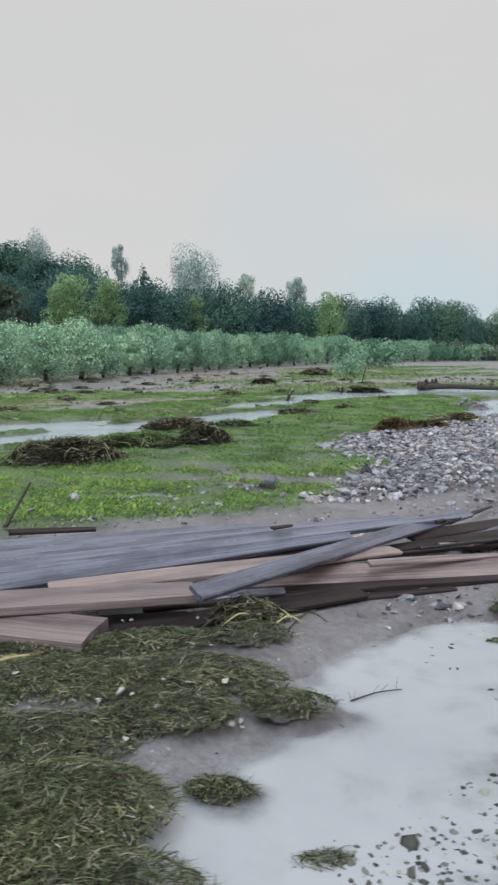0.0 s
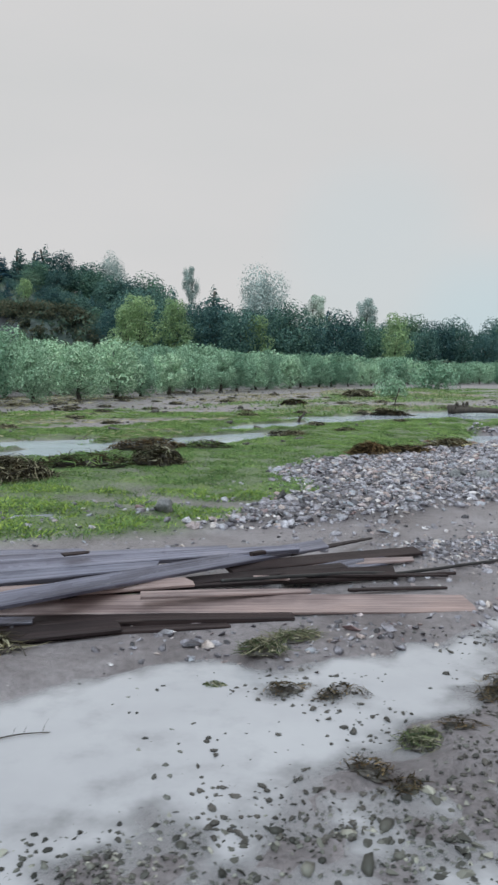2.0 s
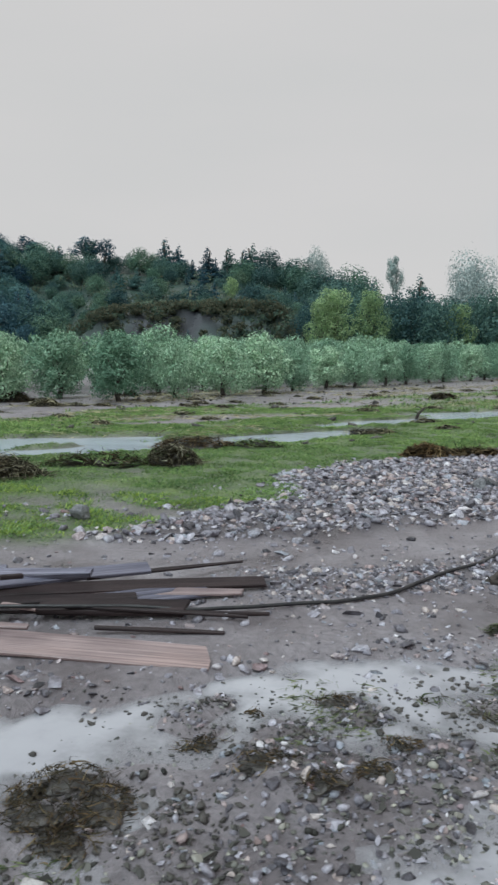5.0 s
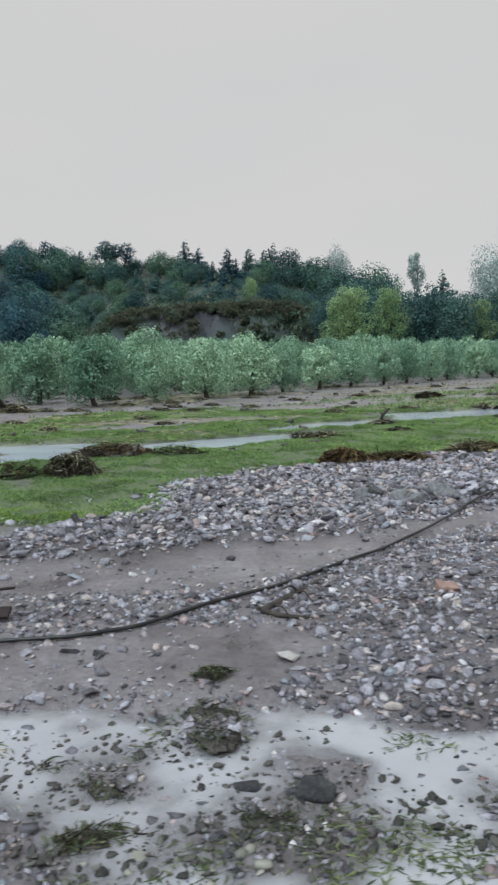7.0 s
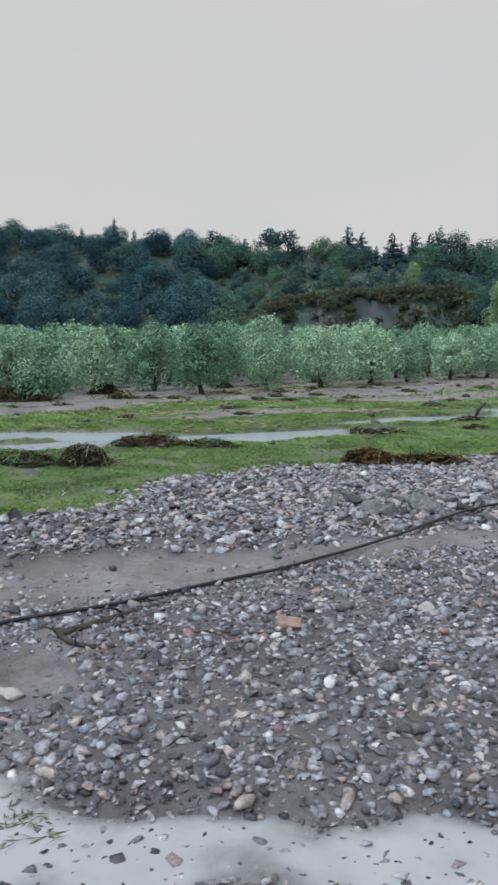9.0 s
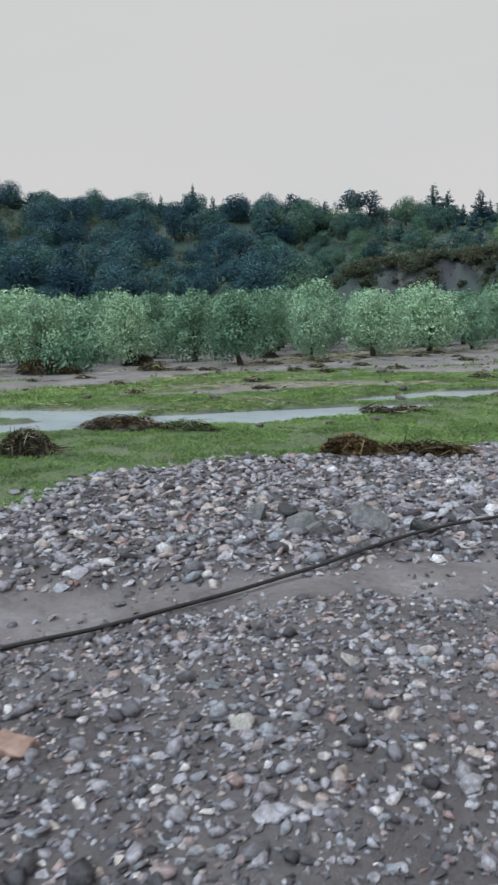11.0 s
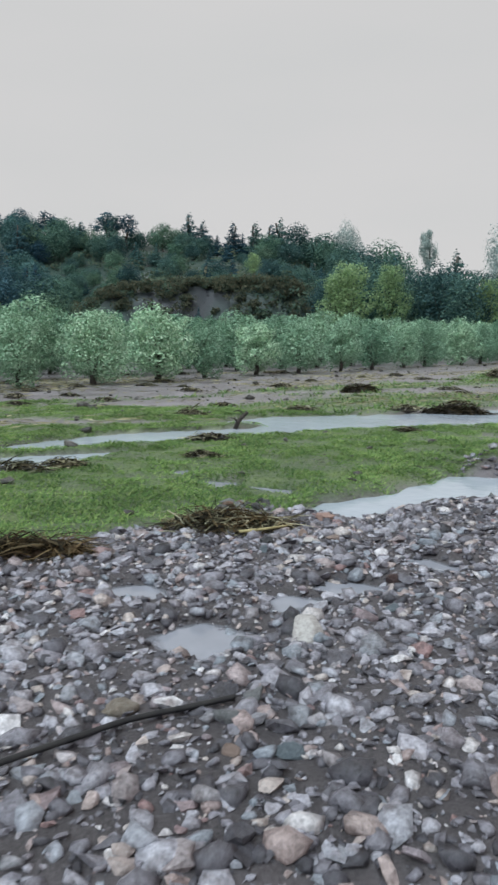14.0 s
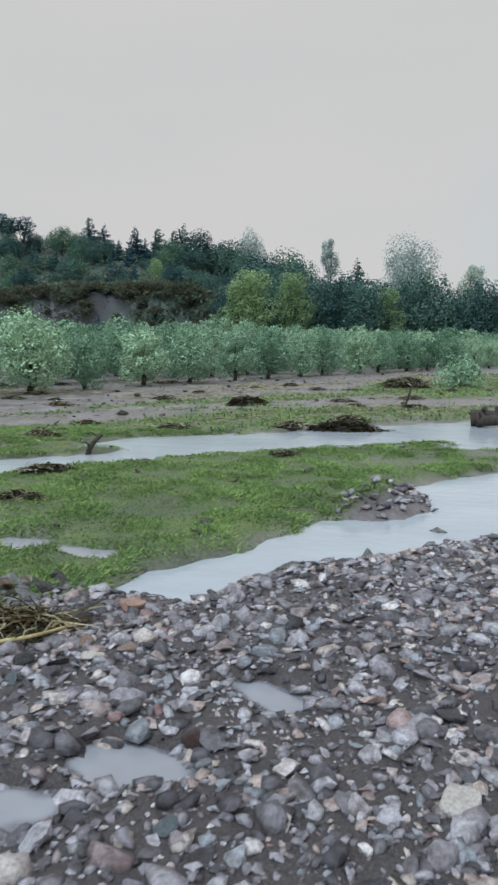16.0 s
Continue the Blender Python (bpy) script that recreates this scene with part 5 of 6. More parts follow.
PLANKS = [
    ('offcut', (-0.14, 4.10, 0.275), (-0.04, 4.2, 0.265), 0.035, 0.03, 0, M_DARKWOOD, 1, "small dark block nailed to the batten"),
    ('offcut', (-1.42, 3.86, 0.315), (-1.26, 3.96, 0.31), 0.04, 0.015, 10, M_DARKWOOD, 0.6, "dark broken chip on the boards"),
    ('plank', (-3.67, 3.4, 0.31), (-1.36, 4.32, 0.22), 0.15, 0.03, 12, M_GREYWOOD, 0.5, 'narrow wet grey plank behind the pile'),
    ('plank', (-3.54, 2.98, 0.195), (-0.8, 4.1, 0.181), 0.125, 0.05, 32, M_GREYWOOD, 0.55, 'weathered grey board split along its length'),
    ('plank', (-3.58, 3.09, 0.25), (0.25, 4.58, 0.2), 0.12, 0.05, 24, M_GREYWOOD, 0.5, 'wet grey board with long dark splits'),
    ('plank', (-3.62, 3.2, 0.285), (-0.31, 4.44, 0.228), 0.1, 0.05, 15, M_GREYWOOD, 0.45, 'narrow grey board behind the split ones'),
    ('plank', (-3.38, 2.78, 0.2), (-2.01, 2.93, 0.19), 0.24, 0.055, 3, M_PINKWOOD, 0.9, 'thick sawn pinkish plank with a dark edge'),
    ('plank', (-1.74, 3.41, 0.1), (1.33, 3.77, 0.03), 0.19, 0.03, 20, M_PINKWOOD, 0.95, 'long pinkish board half lying in the mud'),
    ('plank', (-2.02, 2.67, 0.27), (0.50, 4.98, 0.14), 0.13, 0.035, 20, M_GREYWOOD, 0.9, 'long grey batten lying across the pile'),
    ('board_end', (-3.39, 2.8, 0.13), (-2.53, 2.54, 0.11), 0.3, 0.07, 4, M_PINKWOOD, 1, 'short thick plank with a sawn end'),
    ('plank', (-2.81, 2.98, 0.21), (-0.56, 3.78, 0.16), 0.17, 0.03, 8, M_PINKWOOD, 0.7, 'split pinkish plank in the middle of the pile'),
    ('plank', (-0.3, 4.22, 0.13), (1.33, 5.12, 0.06), 0.14, 0.03, 12, M_DARKWOOD, 0.9, 'soaked brown plank under the batten'),
    ('batten', (0.27, 4.17, 0.1), (1.38, 4.44, 0.04), 0.035, 0.02, 0, M_DARKWOOD, 0.7, "thin dark batten at the pile's edge"),
    ('batten', (0.18, 4.63, 0.14), (1.03, 5.62, 0.05), 0.05, 0.02, 10, M_DARKWOOD, 0.4, 'thin dark broken slat'),
    ('plank', (0.42, 4.41, 0.07), (0.98, 4.84, 0.06), 0.17, 0.025, 14, M_GREYWOOD, 1, 'short grey board with a square end'),
    ('batten', (-0.85, 3.45, 0.17), (0.25, 3.77, 0.11), 0.07, 0.025, 12, M_PINKWOOD, 0.6, 'pale split batten on the pile'),
    ('batten', (-0.12, 4.07, 0.11), (0.13, 4.06, 0.11), 0.05, 0.02, 10, M_PINKWOOD, 0.8, 'small pale splinter of wood'),
    # the next three planks are added to fill the pile's shade
    ('plank', (-1.37, 3.54, 0.13), (0.6, 4.52, 0.08), 0.12, 0.03, 6, M_DARKWOOD, 0.8, 'dark filler plank for shade inside the pile'),
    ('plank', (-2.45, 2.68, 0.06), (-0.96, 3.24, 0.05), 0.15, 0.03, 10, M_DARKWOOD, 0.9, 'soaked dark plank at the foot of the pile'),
    ('plank', (-3.32, 2.75, 0.05), (-2.06, 2.87, 0.05), 0.2, 0.04, 5, M_DARKWOOD, 0.9, 'dark filler plank for shade on the mud'),
    ('batten', (-2.38, 2.58, 0.04), (-2.08, 2.53, 0.03), 0.06, 0.02, 8, M_PINKWOOD, 0.6, 'pale broken splinter lying on grass'),
    ('plank', (-1.78, 3.15, 0.09), (-1.45, 3.2, 0.09), 0.08, 0.02, 12, M_GREYWOOD, 0.8, 'short pale grey offcut'),
    ('batten', (-3.34, 4.68, 0.12), (-2.69, 4.81, 0.1), 0.07, 0.03, 10, M_DARKWOOD, 0.7, 'dark slat at the back of the pile'),
    ('batten', (0.55, 4.0, 0.05), (1.3, 4.19, 0.02), 0.04, 0.02, 0, M_DARKWOOD, 0.8, 'thin dark lath on the mud'),
    ('plank', (-0.16, 4.32, 0.1), (1.23, 4.88, 0.05), 0.13, 0.025, 10, M_PINKWOOD, 0.5, 'pale tapered plank end'),
    ('plank', (0.08, 4.18, 0.08), (0.98, 4.44, 0.06), 0.16, 0.03, 16, M_DARKWOOD, 1, 'dark red-brown board end'),
    # added plank, dark to stand for shade inside the pile
    ('plank', (-2.92, 3.54, 0.12), (-0.89, 4.01, 0.12), 0.16, 0.03, 5, M_DARKWOOD, 0.9, 'filler plank for shade between the inner boards'),
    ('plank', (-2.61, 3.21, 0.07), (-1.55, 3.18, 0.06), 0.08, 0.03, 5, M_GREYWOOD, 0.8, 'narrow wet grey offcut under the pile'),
    # the next three are added as dark shade below the front boards
    ('plank', (-1.95, 3.27, 0.045), (0.1, 3.52, 0.02), 0.14, 0.05, 6, M_DARKWOOD, 0.9, 'black filler plank for shade under the pinkish board'),
    ('plank', (-1.6, 3.1, 0.02), (-0.3, 3.36, 0.012), 0.08, 0.03, 0, M_DARKWOOD, 0.7, 'dark filler plank for shade along the bank'),
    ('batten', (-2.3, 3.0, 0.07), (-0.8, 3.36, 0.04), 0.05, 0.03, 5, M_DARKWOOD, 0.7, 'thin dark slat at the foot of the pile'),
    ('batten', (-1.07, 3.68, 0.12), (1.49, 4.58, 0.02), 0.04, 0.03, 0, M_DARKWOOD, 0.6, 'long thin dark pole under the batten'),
]

# ---- timber pile ----
def plank_mesh(name, length, width, thick, taper, mat, seed):
    """A sawn board with a slight bow, worn edges and splintered ends; its length lies on x."""
    g = random.Random(seed)
    bm = bmesh.new()
    n = max(6, int(length / 0.16))
    rings = []
    for i in range(n + 1):
        f = i / n
        w = width * (1 + (taper - 1) * max(0, (f - 0.45) / 0.55) ** 1.3) * (1 + g.uniform(-0.025, 0.025))
        t = thick * (1 + (taper - 1) * 0.4 * f)
        bow = 0.012 * length * math.sin(math.pi * f) * g.uniform(0.9, 1.1) * 0.5
        end = 0.0 if 0 < i < n else g.uniform(-0.5, 0.5) * width * 0.25
        x = (f - 0.5) * length
        c = min(t * 0.22, 0.006)
        prof = [(-w / 2, -t / 2 + c), (-w / 2 + c, -t / 2), (w / 2 - c, -t / 2), (w / 2, -t / 2 + c), (w / 2, t / 2 - c), (w / 2 - c, t / 2), (-w * 0.12, t / 2 - 0.002 * g.random()), (-w / 2 + c, t / 2), (-w / 2, t / 2 - c)]
        rings.append([bm.verts.new((x + (end * (1 if py > 0 else -1) if not 0 < i < n else 0) + g.uniform(-0.004, 0.004), py, pz + bow * 0.5)) for py, pz in prof])
    k = len(rings[0])
    for r0, r1 in zip(rings, rings[1:]):
        for j in range(k):
            bm.faces.new((r0[j], r0[(j + 1) % k], r1[(j + 1) % k], r1[j]))
    bm.faces.new(rings[0])
    bm.faces.new(rings[-1][::-1])
    bmesh.ops.recalc_face_normals(bm, faces=bm.faces[:])
    return bm_mesh(name, bm, mat)


for k, (nm, a, b2, w, t, roll, mat, taper, label) in enumerate(PLANKS):
    a, b2 = Vector(a), Vector(b2)
    d = b2 - a
    ax = d.normalized()
    ay = Vector((0, 0, 1)).cross(ax).normalized()
    az3 = ax.cross(ay)
    m4 = Matrix((ax, ay, az3)).transposed().to_4x4() @ Matrix.Rotation(radians(roll), 4, "X")
    m4.translation = (a + b2) / 2
    ob = new(nm, plank_mesh(nm, d.length, w, t, taper, mat, 700 + k))
    ob.matrix_basis = m4
    tagged(ob, label, "plank", "boards of the timber pile")


# ---- curves: hose, twigs ----
def tube(name, pts, radius, mat, sides=8, taper=1.0):
    """A bent tube through points, as a mesh."""
    bm = bmesh.new()
    p = [Vector(q) for q in pts]
    fine = []
    for i in range(len(p) - 1):
        p0, p1, p2, p3 = p[max(i - 1, 0)], p[i], p[i + 1], p[min(i + 2, len(p) - 1)]
        steps = 6 if len(p) > 2 else 1
        for s in range(steps):
            t = s / steps
            fine.append(0.5 * ((2 * p1) + (p2 - p0) * t + (2 * p0 - 5 * p1 + 4 * p2 - p3) * t * t + (3 * p1 - p0 - 3 * p2 + p3) * t ** 3))
    fine.append(p[-1])
    rings = []
    for i, q in enumerate(fine):
        d = fine[min(i + 1, len(fine) - 1)] - fine[max(i - 1, 0)]
        rot = d.to_track_quat("Z", "Y")
        r = radius * (1 + (taper - 1) * i / (len(fine) - 1))
        rings.append([bm.verts.new(q + rot @ Vector((r * math.cos(2 * math.pi * j / sides), r * math.sin(2 * math.pi * j / sides), 0))) for j in range(sides)])
    for r0, r1 in zip(rings, rings[1:]):
        for j in range(sides):
            bm.faces.new((r0[j], r0[(j + 1) % sides], r1[(j + 1) % sides], r1[j]))
    bm.faces.new(rings[0][::-1])
    bm.faces.new(rings[-1])
    bmesh.ops.recalc_face_normals(bm, faces=bm.faces[:])
    return bm_mesh(name, bm, mat, True)


HOSE = [(-0.35, 3.85, 0.15), (0.1, 4.04, 0.13), (0.63, 4.3, 0.09), (1.0, 4.45, 0.05), (1.36, 4.63, 0.04), (1.9, 4.9, 0.03), (2.22, 5.17, 0.03), (2.55, 5.66, 0.03), (2.83, 6.0, 0.035), (3.05, 6.5, 0.04), (3.47, 7.32, 0.05),
        (3.78, 8.1, 0.06), (4.0, 8.7, 0.08), (4.12, 9.1, 0.10), (4.27, 9.5, 0.12), (4.44, 9.87, 0.13), (4.68, 10.32, 0.12), (4.96, 10.77, 0.10), (5.29, 11.1, 0.09)]
HOSE_LINE = []
for a, b2 in zip(HOSE, HOSE[1:]):
    for t in (0.0, 0.5):
        q = Vector(a).lerp(Vector(b2), t)
        HOSE_LINE.append((q.x, q.y, max(q.z, ground_z(q.x, q.y) + 0.022)))
HOSE_LINE.append(HOSE[-1])
tagged(new("hose", tube("hose", HOSE_LINE, 0.0135, M_HOSE)), "long black rubber irrigation hose lying over mud and stones", "hose")


def branch(label, pts, radius, mat, twigs=4, seed=0, name="branch"):
    """A washed-up branch with forks."""
    g = random.Random(seed)
    root = tagged(new(name), label, "branch")
    part("stem", tube("stem", pts, radius, mat, 8, 0.55), root)
    p = [Vector(q) for q in pts]
    for _ in range(twigs):
        i = g.randrange(len(p) - 1)
        s = p[i].lerp(p[i + 1], g.random())
        e = s + Vector((g.uniform(-1, 1), g.uniform(-1, 1), g.uniform(0.0, 0.5))) * min(radius * 9, 0.32)
        e.z = max(e.z, 0.03)
        part("twig", tube("twig", [s, s.lerp(e, 0.5) + Vector((0, 0, radius)), e], radius * 0.3, mat, 5, 0.4), root)
    return root


branch("soaked brown forked branch on the gravel", [(2.88, 5.58, 0.03), (2.98, 5.85, 0.035), (3.1, 6.25, 0.03), (3.23, 6.66, 0.02)], 0.034, M_TWIG, 3, 1)
branch("short dark broken branch beside the forked one", [(2.88, 5.6, 0.04), (3.05, 5.53, 0.045), (3.24, 5.56, 0.03)], 0.02, M_TWIG, 1, 2)
branch("dark stick leaning up behind the timber", [(-3.46, 5.15, 0.05), (-3.40, 5.3, 0.16), (-3.28, 5.4, 0.38)], 0.018, M_TWIG, 1, 3)
branch("black pipe-like stick lying on gravel", [(3.47, 5.95, 0.03), (3.8, 6.1, 0.04), (4.12, 6.24, 0.03)], 0.012, M_TWIG, 1, 4)
branch("dark stick floating on the puddle", [(-1.36, 1.99, -0.022), (-1.22, 2.05, -0.018), (-1.09, 2.08, -0.022)], 0.004, M_TWIG, 5, 5)
branch("yellow dry stalk lying on washed-up debris", [(4.42, 13.68, 0.1), (4.63, 13.78, 0.12), (4.76, 14.04, 0.1)], 0.014, M_STALK, 0, 6, "stalk")
branch("pale dry roots sticking out of wet grass", [(-3.1, 2.2, 0.08), (-2.92, 2.28, 0.12), (-2.78, 2.36, 0.1)], 0.012, M_STALK, 5, 7, "roots")
branch("thin dark stem leaning in the meadow", [(6.72, 30.0, 0.0), (6.85, 30.1, 0.45), (6.98, 30.2, 0.8)], 0.03, M_TWIG, 2, 9)
branch("dark stub of wood in the stream", [(1.83, 21.0, -0.04), (1.9, 21.0, 0.12), (2.05, 21.05, 0.28)], 0.05, M_TWIG, 4, 10)
branch("long dark log stranded at the stream", [(8.2, 26.6, 0.1), (9.2, 26.6, 0.14), (10.6, 26.4, 0.1), (11.8, 26.5, 0.08)], 0.12, M_TWIG, 4, 11, "log")
branch("thick broken end of the stranded log", [(8.1, 26.9, 0.12), (8.5, 26.85, 0.16), (8.95, 26.7, 0.15)], 0.2, M_TWIG, 3, 12, "log")


for k in range(5):
    x, y = -2.05 + 0.13 * k, 2.6 + 0.05 * (k % 3)
    branch("thin twig lying against the planks", [(x, y, 0.06), (x + 0.12, y + 0.04, 0.14), (x + 0.2, y + 0.14 - 0.05 * k, 0.12)], 0.006, M_STALK if k % 2 else M_TWIG, 2, 50 + k, "twig_bundle")

# ---- washed-up mats of straw, roots and mud ----
def debris(name, label, x, y, rx, ry, h, strands, length, width, mats, turn=0.0, seed=0, clod=None, category="debris"):
    """A low lumpy mound with matted strands over it."""
    wild = 0.26 if category == "brush heap" else 0.16
    g = np.random.default_rng(seed + 900)
    root = tagged(new(name), label, category)
    z0 = ground_z(x, y)
    bm = bmesh.new()
    bmesh.ops.create_icosphere(bm, subdivisions=4, radius=1.0)
    for v in bm.verts:
        k = 1 + 0.7 * noise.noise(v.co * 1.9 + Vector((seed * 3.1, 0, 0))) + 0.45 * noise.noise(v.co * 4.5 + Vector((0, seed * 1.7, 0)))
        v.co = Vector((v.co.x * rx * k * 0.64, v.co.y * ry * k * 0.64, v.co.z * h * (k * 0.9) * (0.5 if v.co.z > 0 else 0.4)))
    mound = part("mound", bm_mesh("mound", bm, clod or M_CLOD, True), root)
    n = strands
    th, rad = g.uniform(0, 6.283, n), np.sqrt(g.random(n)) * 1.05
    px, py = np.cos(th) * rad * rx, np.sin(th) * rad * ry
    pz = 0.01 + h * 0.8 * np.sqrt(np.maximum(0, 1 - np.minimum(rad, 1) ** 2)) * g.uniform(0.6, 1.15, n)
    a = g.normal(0.0, 0.9, n) + th * 0.4
    pts = []
    L = length * g.uniform(0.4, 1.3, n)
    bend, rise = g.normal(0, 1.4, n), g.normal(0.05, wild, n)
    cx, cy, cz = px.copy(), py.copy(), pz.copy()
    for s in range(4):
        pts.append(np.stack([cx, cy, cz], 1))
        ang = a + bend * s / 3
        cx, cy = cx + np.cos(ang) * L / 3, cy + np.sin(ang) * L / 3
        out = np.minimum(1.2, np.hypot(cx / rx, cy / ry))
        cap = h * 0.78 * np.sqrt(np.maximum(0, 1 - np.minimum(out, 1) ** 2))
        cz = np.maximum(0.004, np.minimum(cz + rise * L / 3, cap + 0.012 + 0.6 * L * np.abs(rise)))
    side = np.stack([-np.sin(a), np.cos(a), g.normal(0, 0.5, n)], 1) * (width * g.uniform(0.5, 1.4, n))[:, None]
    vs = np.stack([q + sg2 * side * (1 - 0.25 * i) for i, q in enumerate(pts) for sg2 in (-1, 1)], 1)
    quad = np.array([[0, 1, 3, 2], [2, 3, 5, 4], [4, 5, 7, 6]])
    fs = (quad[None] + (np.arange(n) * 8)[:, None, None])
    groups = np.arange(n) % len(mats)
    for gi, mt in enumerate(mats):
        idx = np.nonzero(groups == gi)[0]
        sub = vs[idx].reshape(-1, 3)
        tagged(part("matting", bulk_mesh("matting", sub, (quad[None] + (np.arange(len(idx)) * 8)[:, None, None]).reshape(-1, 4), mt), root), "matted wet strands", kind="stuff")
    root.matrix_basis = Matrix.Translation((x, y, z0)) @ Matrix.Rotation(turn, 4, "Z")
    return root


MAT = "matted wet grass and straw lying on mud"
dr = random.Random(3)
for k, (x, y, rx, ry, h) in enumerate([(-2.55, 1.2, 0.36, 0.28, 0.10), (-2.95, 1.0, 0.45, 0.35, 0.10), (-2.45, 0.75, 0.35, 0.25, 0.08), (-2.75, 1.6, 0.45, 0.22, 0.10), (-2.2, 1.75, 0.30, 0.16, 0.08), (-2.05, 2.1, 0.38, 0.2, 0.08),
                                        (-2.6, 2.05, 0.42, 0.22, 0.09), (-3.2, 1.9, 0.4, 0.3, 0.1), (-1.68, 1.84, 0.2, 0.11, 0.07), (-2.02, 1.34, 0.12, 0.06, 0.06), (-3.3, 1.4, 0.4, 0.3, 0.1), (-1.75, 2.55, 0.22, 0.12, 0.09), (-2.3, 2.5, 0.36, 0.16, 0.07),
                                        (-1.72, 0.98, 0.16, 0.08, 0.06), (-3.5, 2.4, 0.4, 0.25, 0.1), (-2.8, 2.55, 0.35, 0.16, 0.07)]):
    debris("grass_mat", MAT, x, y, rx, ry, h, int(4600 * rx * ry / 0.1) if rx > 0.25 else 1000, 0.062, 0.0019, [M_STRAW, M_MATGREEN, M_DEBRIS, M_MATGREEN, M_STRAW], dr.uniform(-0.3, 0.3), 10 + k, category="grass mat")
CLOD = "dark clod of mud and roots in shallow water"
for k, (x, y, rx, ry, h) in enumerate([(1.16, 2.56, 0.17, 0.12, 0.09), (1.34, 2.46, 0.13, 0.16, 0.07), (1.15, 2.33, 0.15, 0.10, 0.06), (1.30, 2.24, 0.11, 0.10, 0.05), (1.02, 2.45, 0.09, 0.07, 0.05), (0.32, 2.53, 0.13, 0.07, 0.06),
                                        (0.20, 2.46, 0.07, 0.05, 0.05), (-0.02, 2.52, 0.10, 0.06, 0.05), (0.10, 2.60, 0.08, 0.04, 0.04), (0.26, 1.74, 0.10, 0.06, 0.05), (0.40, 1.66, 0.07, 0.06, 0.04), (0.72, 2.05, 0.10, 0.05, 0.04),
                                        (1.88, 2.80, 0.15, 0.07, 0.06), (2.12, 2.74, 0.14, 0.06, 0.05), (2.3, 2.95, 0.09, 0.06, 0.04), (1.55, 3.0, 0.10, 0.05, 0.04), (1.7, 3.35, 0.08, 0.05, 0.04), (2.05, 3.55, 0.12, 0.06, 0.05), (2.4, 3.2, 0.10, 0.06, 0.04)]):
    debris("root_clod", CLOD, x, y, rx, ry, h, int(9000 * rx * ry) + 60, 0.07, 0.0022, [M_DEBRIS, M_DEBRIS, M_RUSTY], dr.uniform(-0.6, 0.6), 40 + k)
debris("grass_tuft", "small tuft of wet grass at the shore", -0.12, 2.9, 0.12, 0.07, 0.08, 380, 0.10, 0.003, [M_STRAW, M_MATGREEN], 0, 45, category="grass tuft")
debris("grass_tuft", "small tuft of grass in the puddle", -0.37, 2.6, 0.08, 0.05, 0.05, 220, 0.08, 0.003, [M_STRAW, M_MATGREEN], 0, 46, category="grass tuft")
debris("grass_tuft", "tuft of yellowed grass on the bank", 0.1, 3.15, 0.17, 0.07, 0.04, 260, 0.13, 0.003, [M_STRAW, M_STRAW, M_MATGREEN], 0.3, 47, category="grass tuft")
debris("grass_tuft", "tuft of green weed in the puddle", 0.55, 2.0, 0.11, 0.08, 0.07, 300, 0.08, 0.003, [M_STRAW, M_MATGREEN], 0.3, 48, category="grass tuft")
debris("grass_tuft", "drowned weed among puddle stones", 2.9, 3.3, 0.16, 0.08, 0.025, 200, 0.07, 0.003, [M_DEBRIS, M_MATGREEN], 0.5, 49, category="grass tuft")
debris("grass_tuft", "drowned weed showing above the water", 2.5, 3.7, 0.12, 0.08, 0.03, 160, 0.06, 0.003, [M_DEBRIS, M_MATGREEN], 0.5, 50, category="grass tuft")
debris("grass_tuft", "weed at the puddle's far edge", 2.9, 4.6, 0.10, 0.07, 0.05, 200, 0.08, 0.003, [M_DEBRIS, M_MATGREEN], 0.5, 51, category="grass tuft")
for k, (x, y, rx, ry) in enumerate([(2.2, 3.72, 0.08, 0.05), (2.62, 3.5, 0.14, 0.08), (2.8, 3.62, 0.10, 0.06), (3.0, 4.28, 0.12, 0.10), (3.12, 4.05, 0.10, 0.09), (3.22, 3.8, 0.08, 0.05), (3.5, 3.55, 0.10, 0.05), (4.3, 3.6, 0.12, 0.06), (3.72, 4.18, 0.07, 0.04), (3.05, 3.35, 0.14, 0.07), (5.25, 4.55, 0.12, 0.06)]):
    debris("grass_tuft", "slimy green weed awash among puddle stones", x, y, rx * 1.4, ry * 1.4, 0.012, int(9000 * rx * ry) + 40, 0.06, 0.0025, [M_MATGREEN, M_DEBRIS], dr.uniform(-0.6, 0.6), 120 + k, category="grass tuft")
debris("straw_heap", "twigs and straw caught between boards", -1.25, 3.95, 0.35, 0.07, 0.20, 320, 0.28, 0.004, [M_STRAW, M_RUSTY], 0.25, 52)
debris("straw_heap", "tangle of roots at the timber's foot", -1.72, 2.85, 0.22, 0.16, 0.14, 700, 0.2, 0.004, [M_DEBRIS, M_STRAW], 0.25, 53)
debris("brush_heap", "dark rounded heap of brush on the meadow", -1.42, 10.6, 0.42, 0.3, 0.36, 1100, 0.24, 0.007, [M_DEBRIS, M_DEBRIS, M_STRAW], 0.0, 54, category="brush heap")
debris("brush_heap", "long brown bank of mud and stalks", -1.75, 12.6, 0.75, 0.22, 0.22, 900, 0.24, 0.007, [M_DEBRIS, M_RUSTY], 0.25, 55, category="brush heap")
debris("brush_heap", "brown stalks strewn beside the stream", -0.75, 12.9, 0.5, 0.12, 0.14, 500, 0.22, 0.007, [M_DEBRIS, M_GRASS], 0.2, 56, category="brush heap")
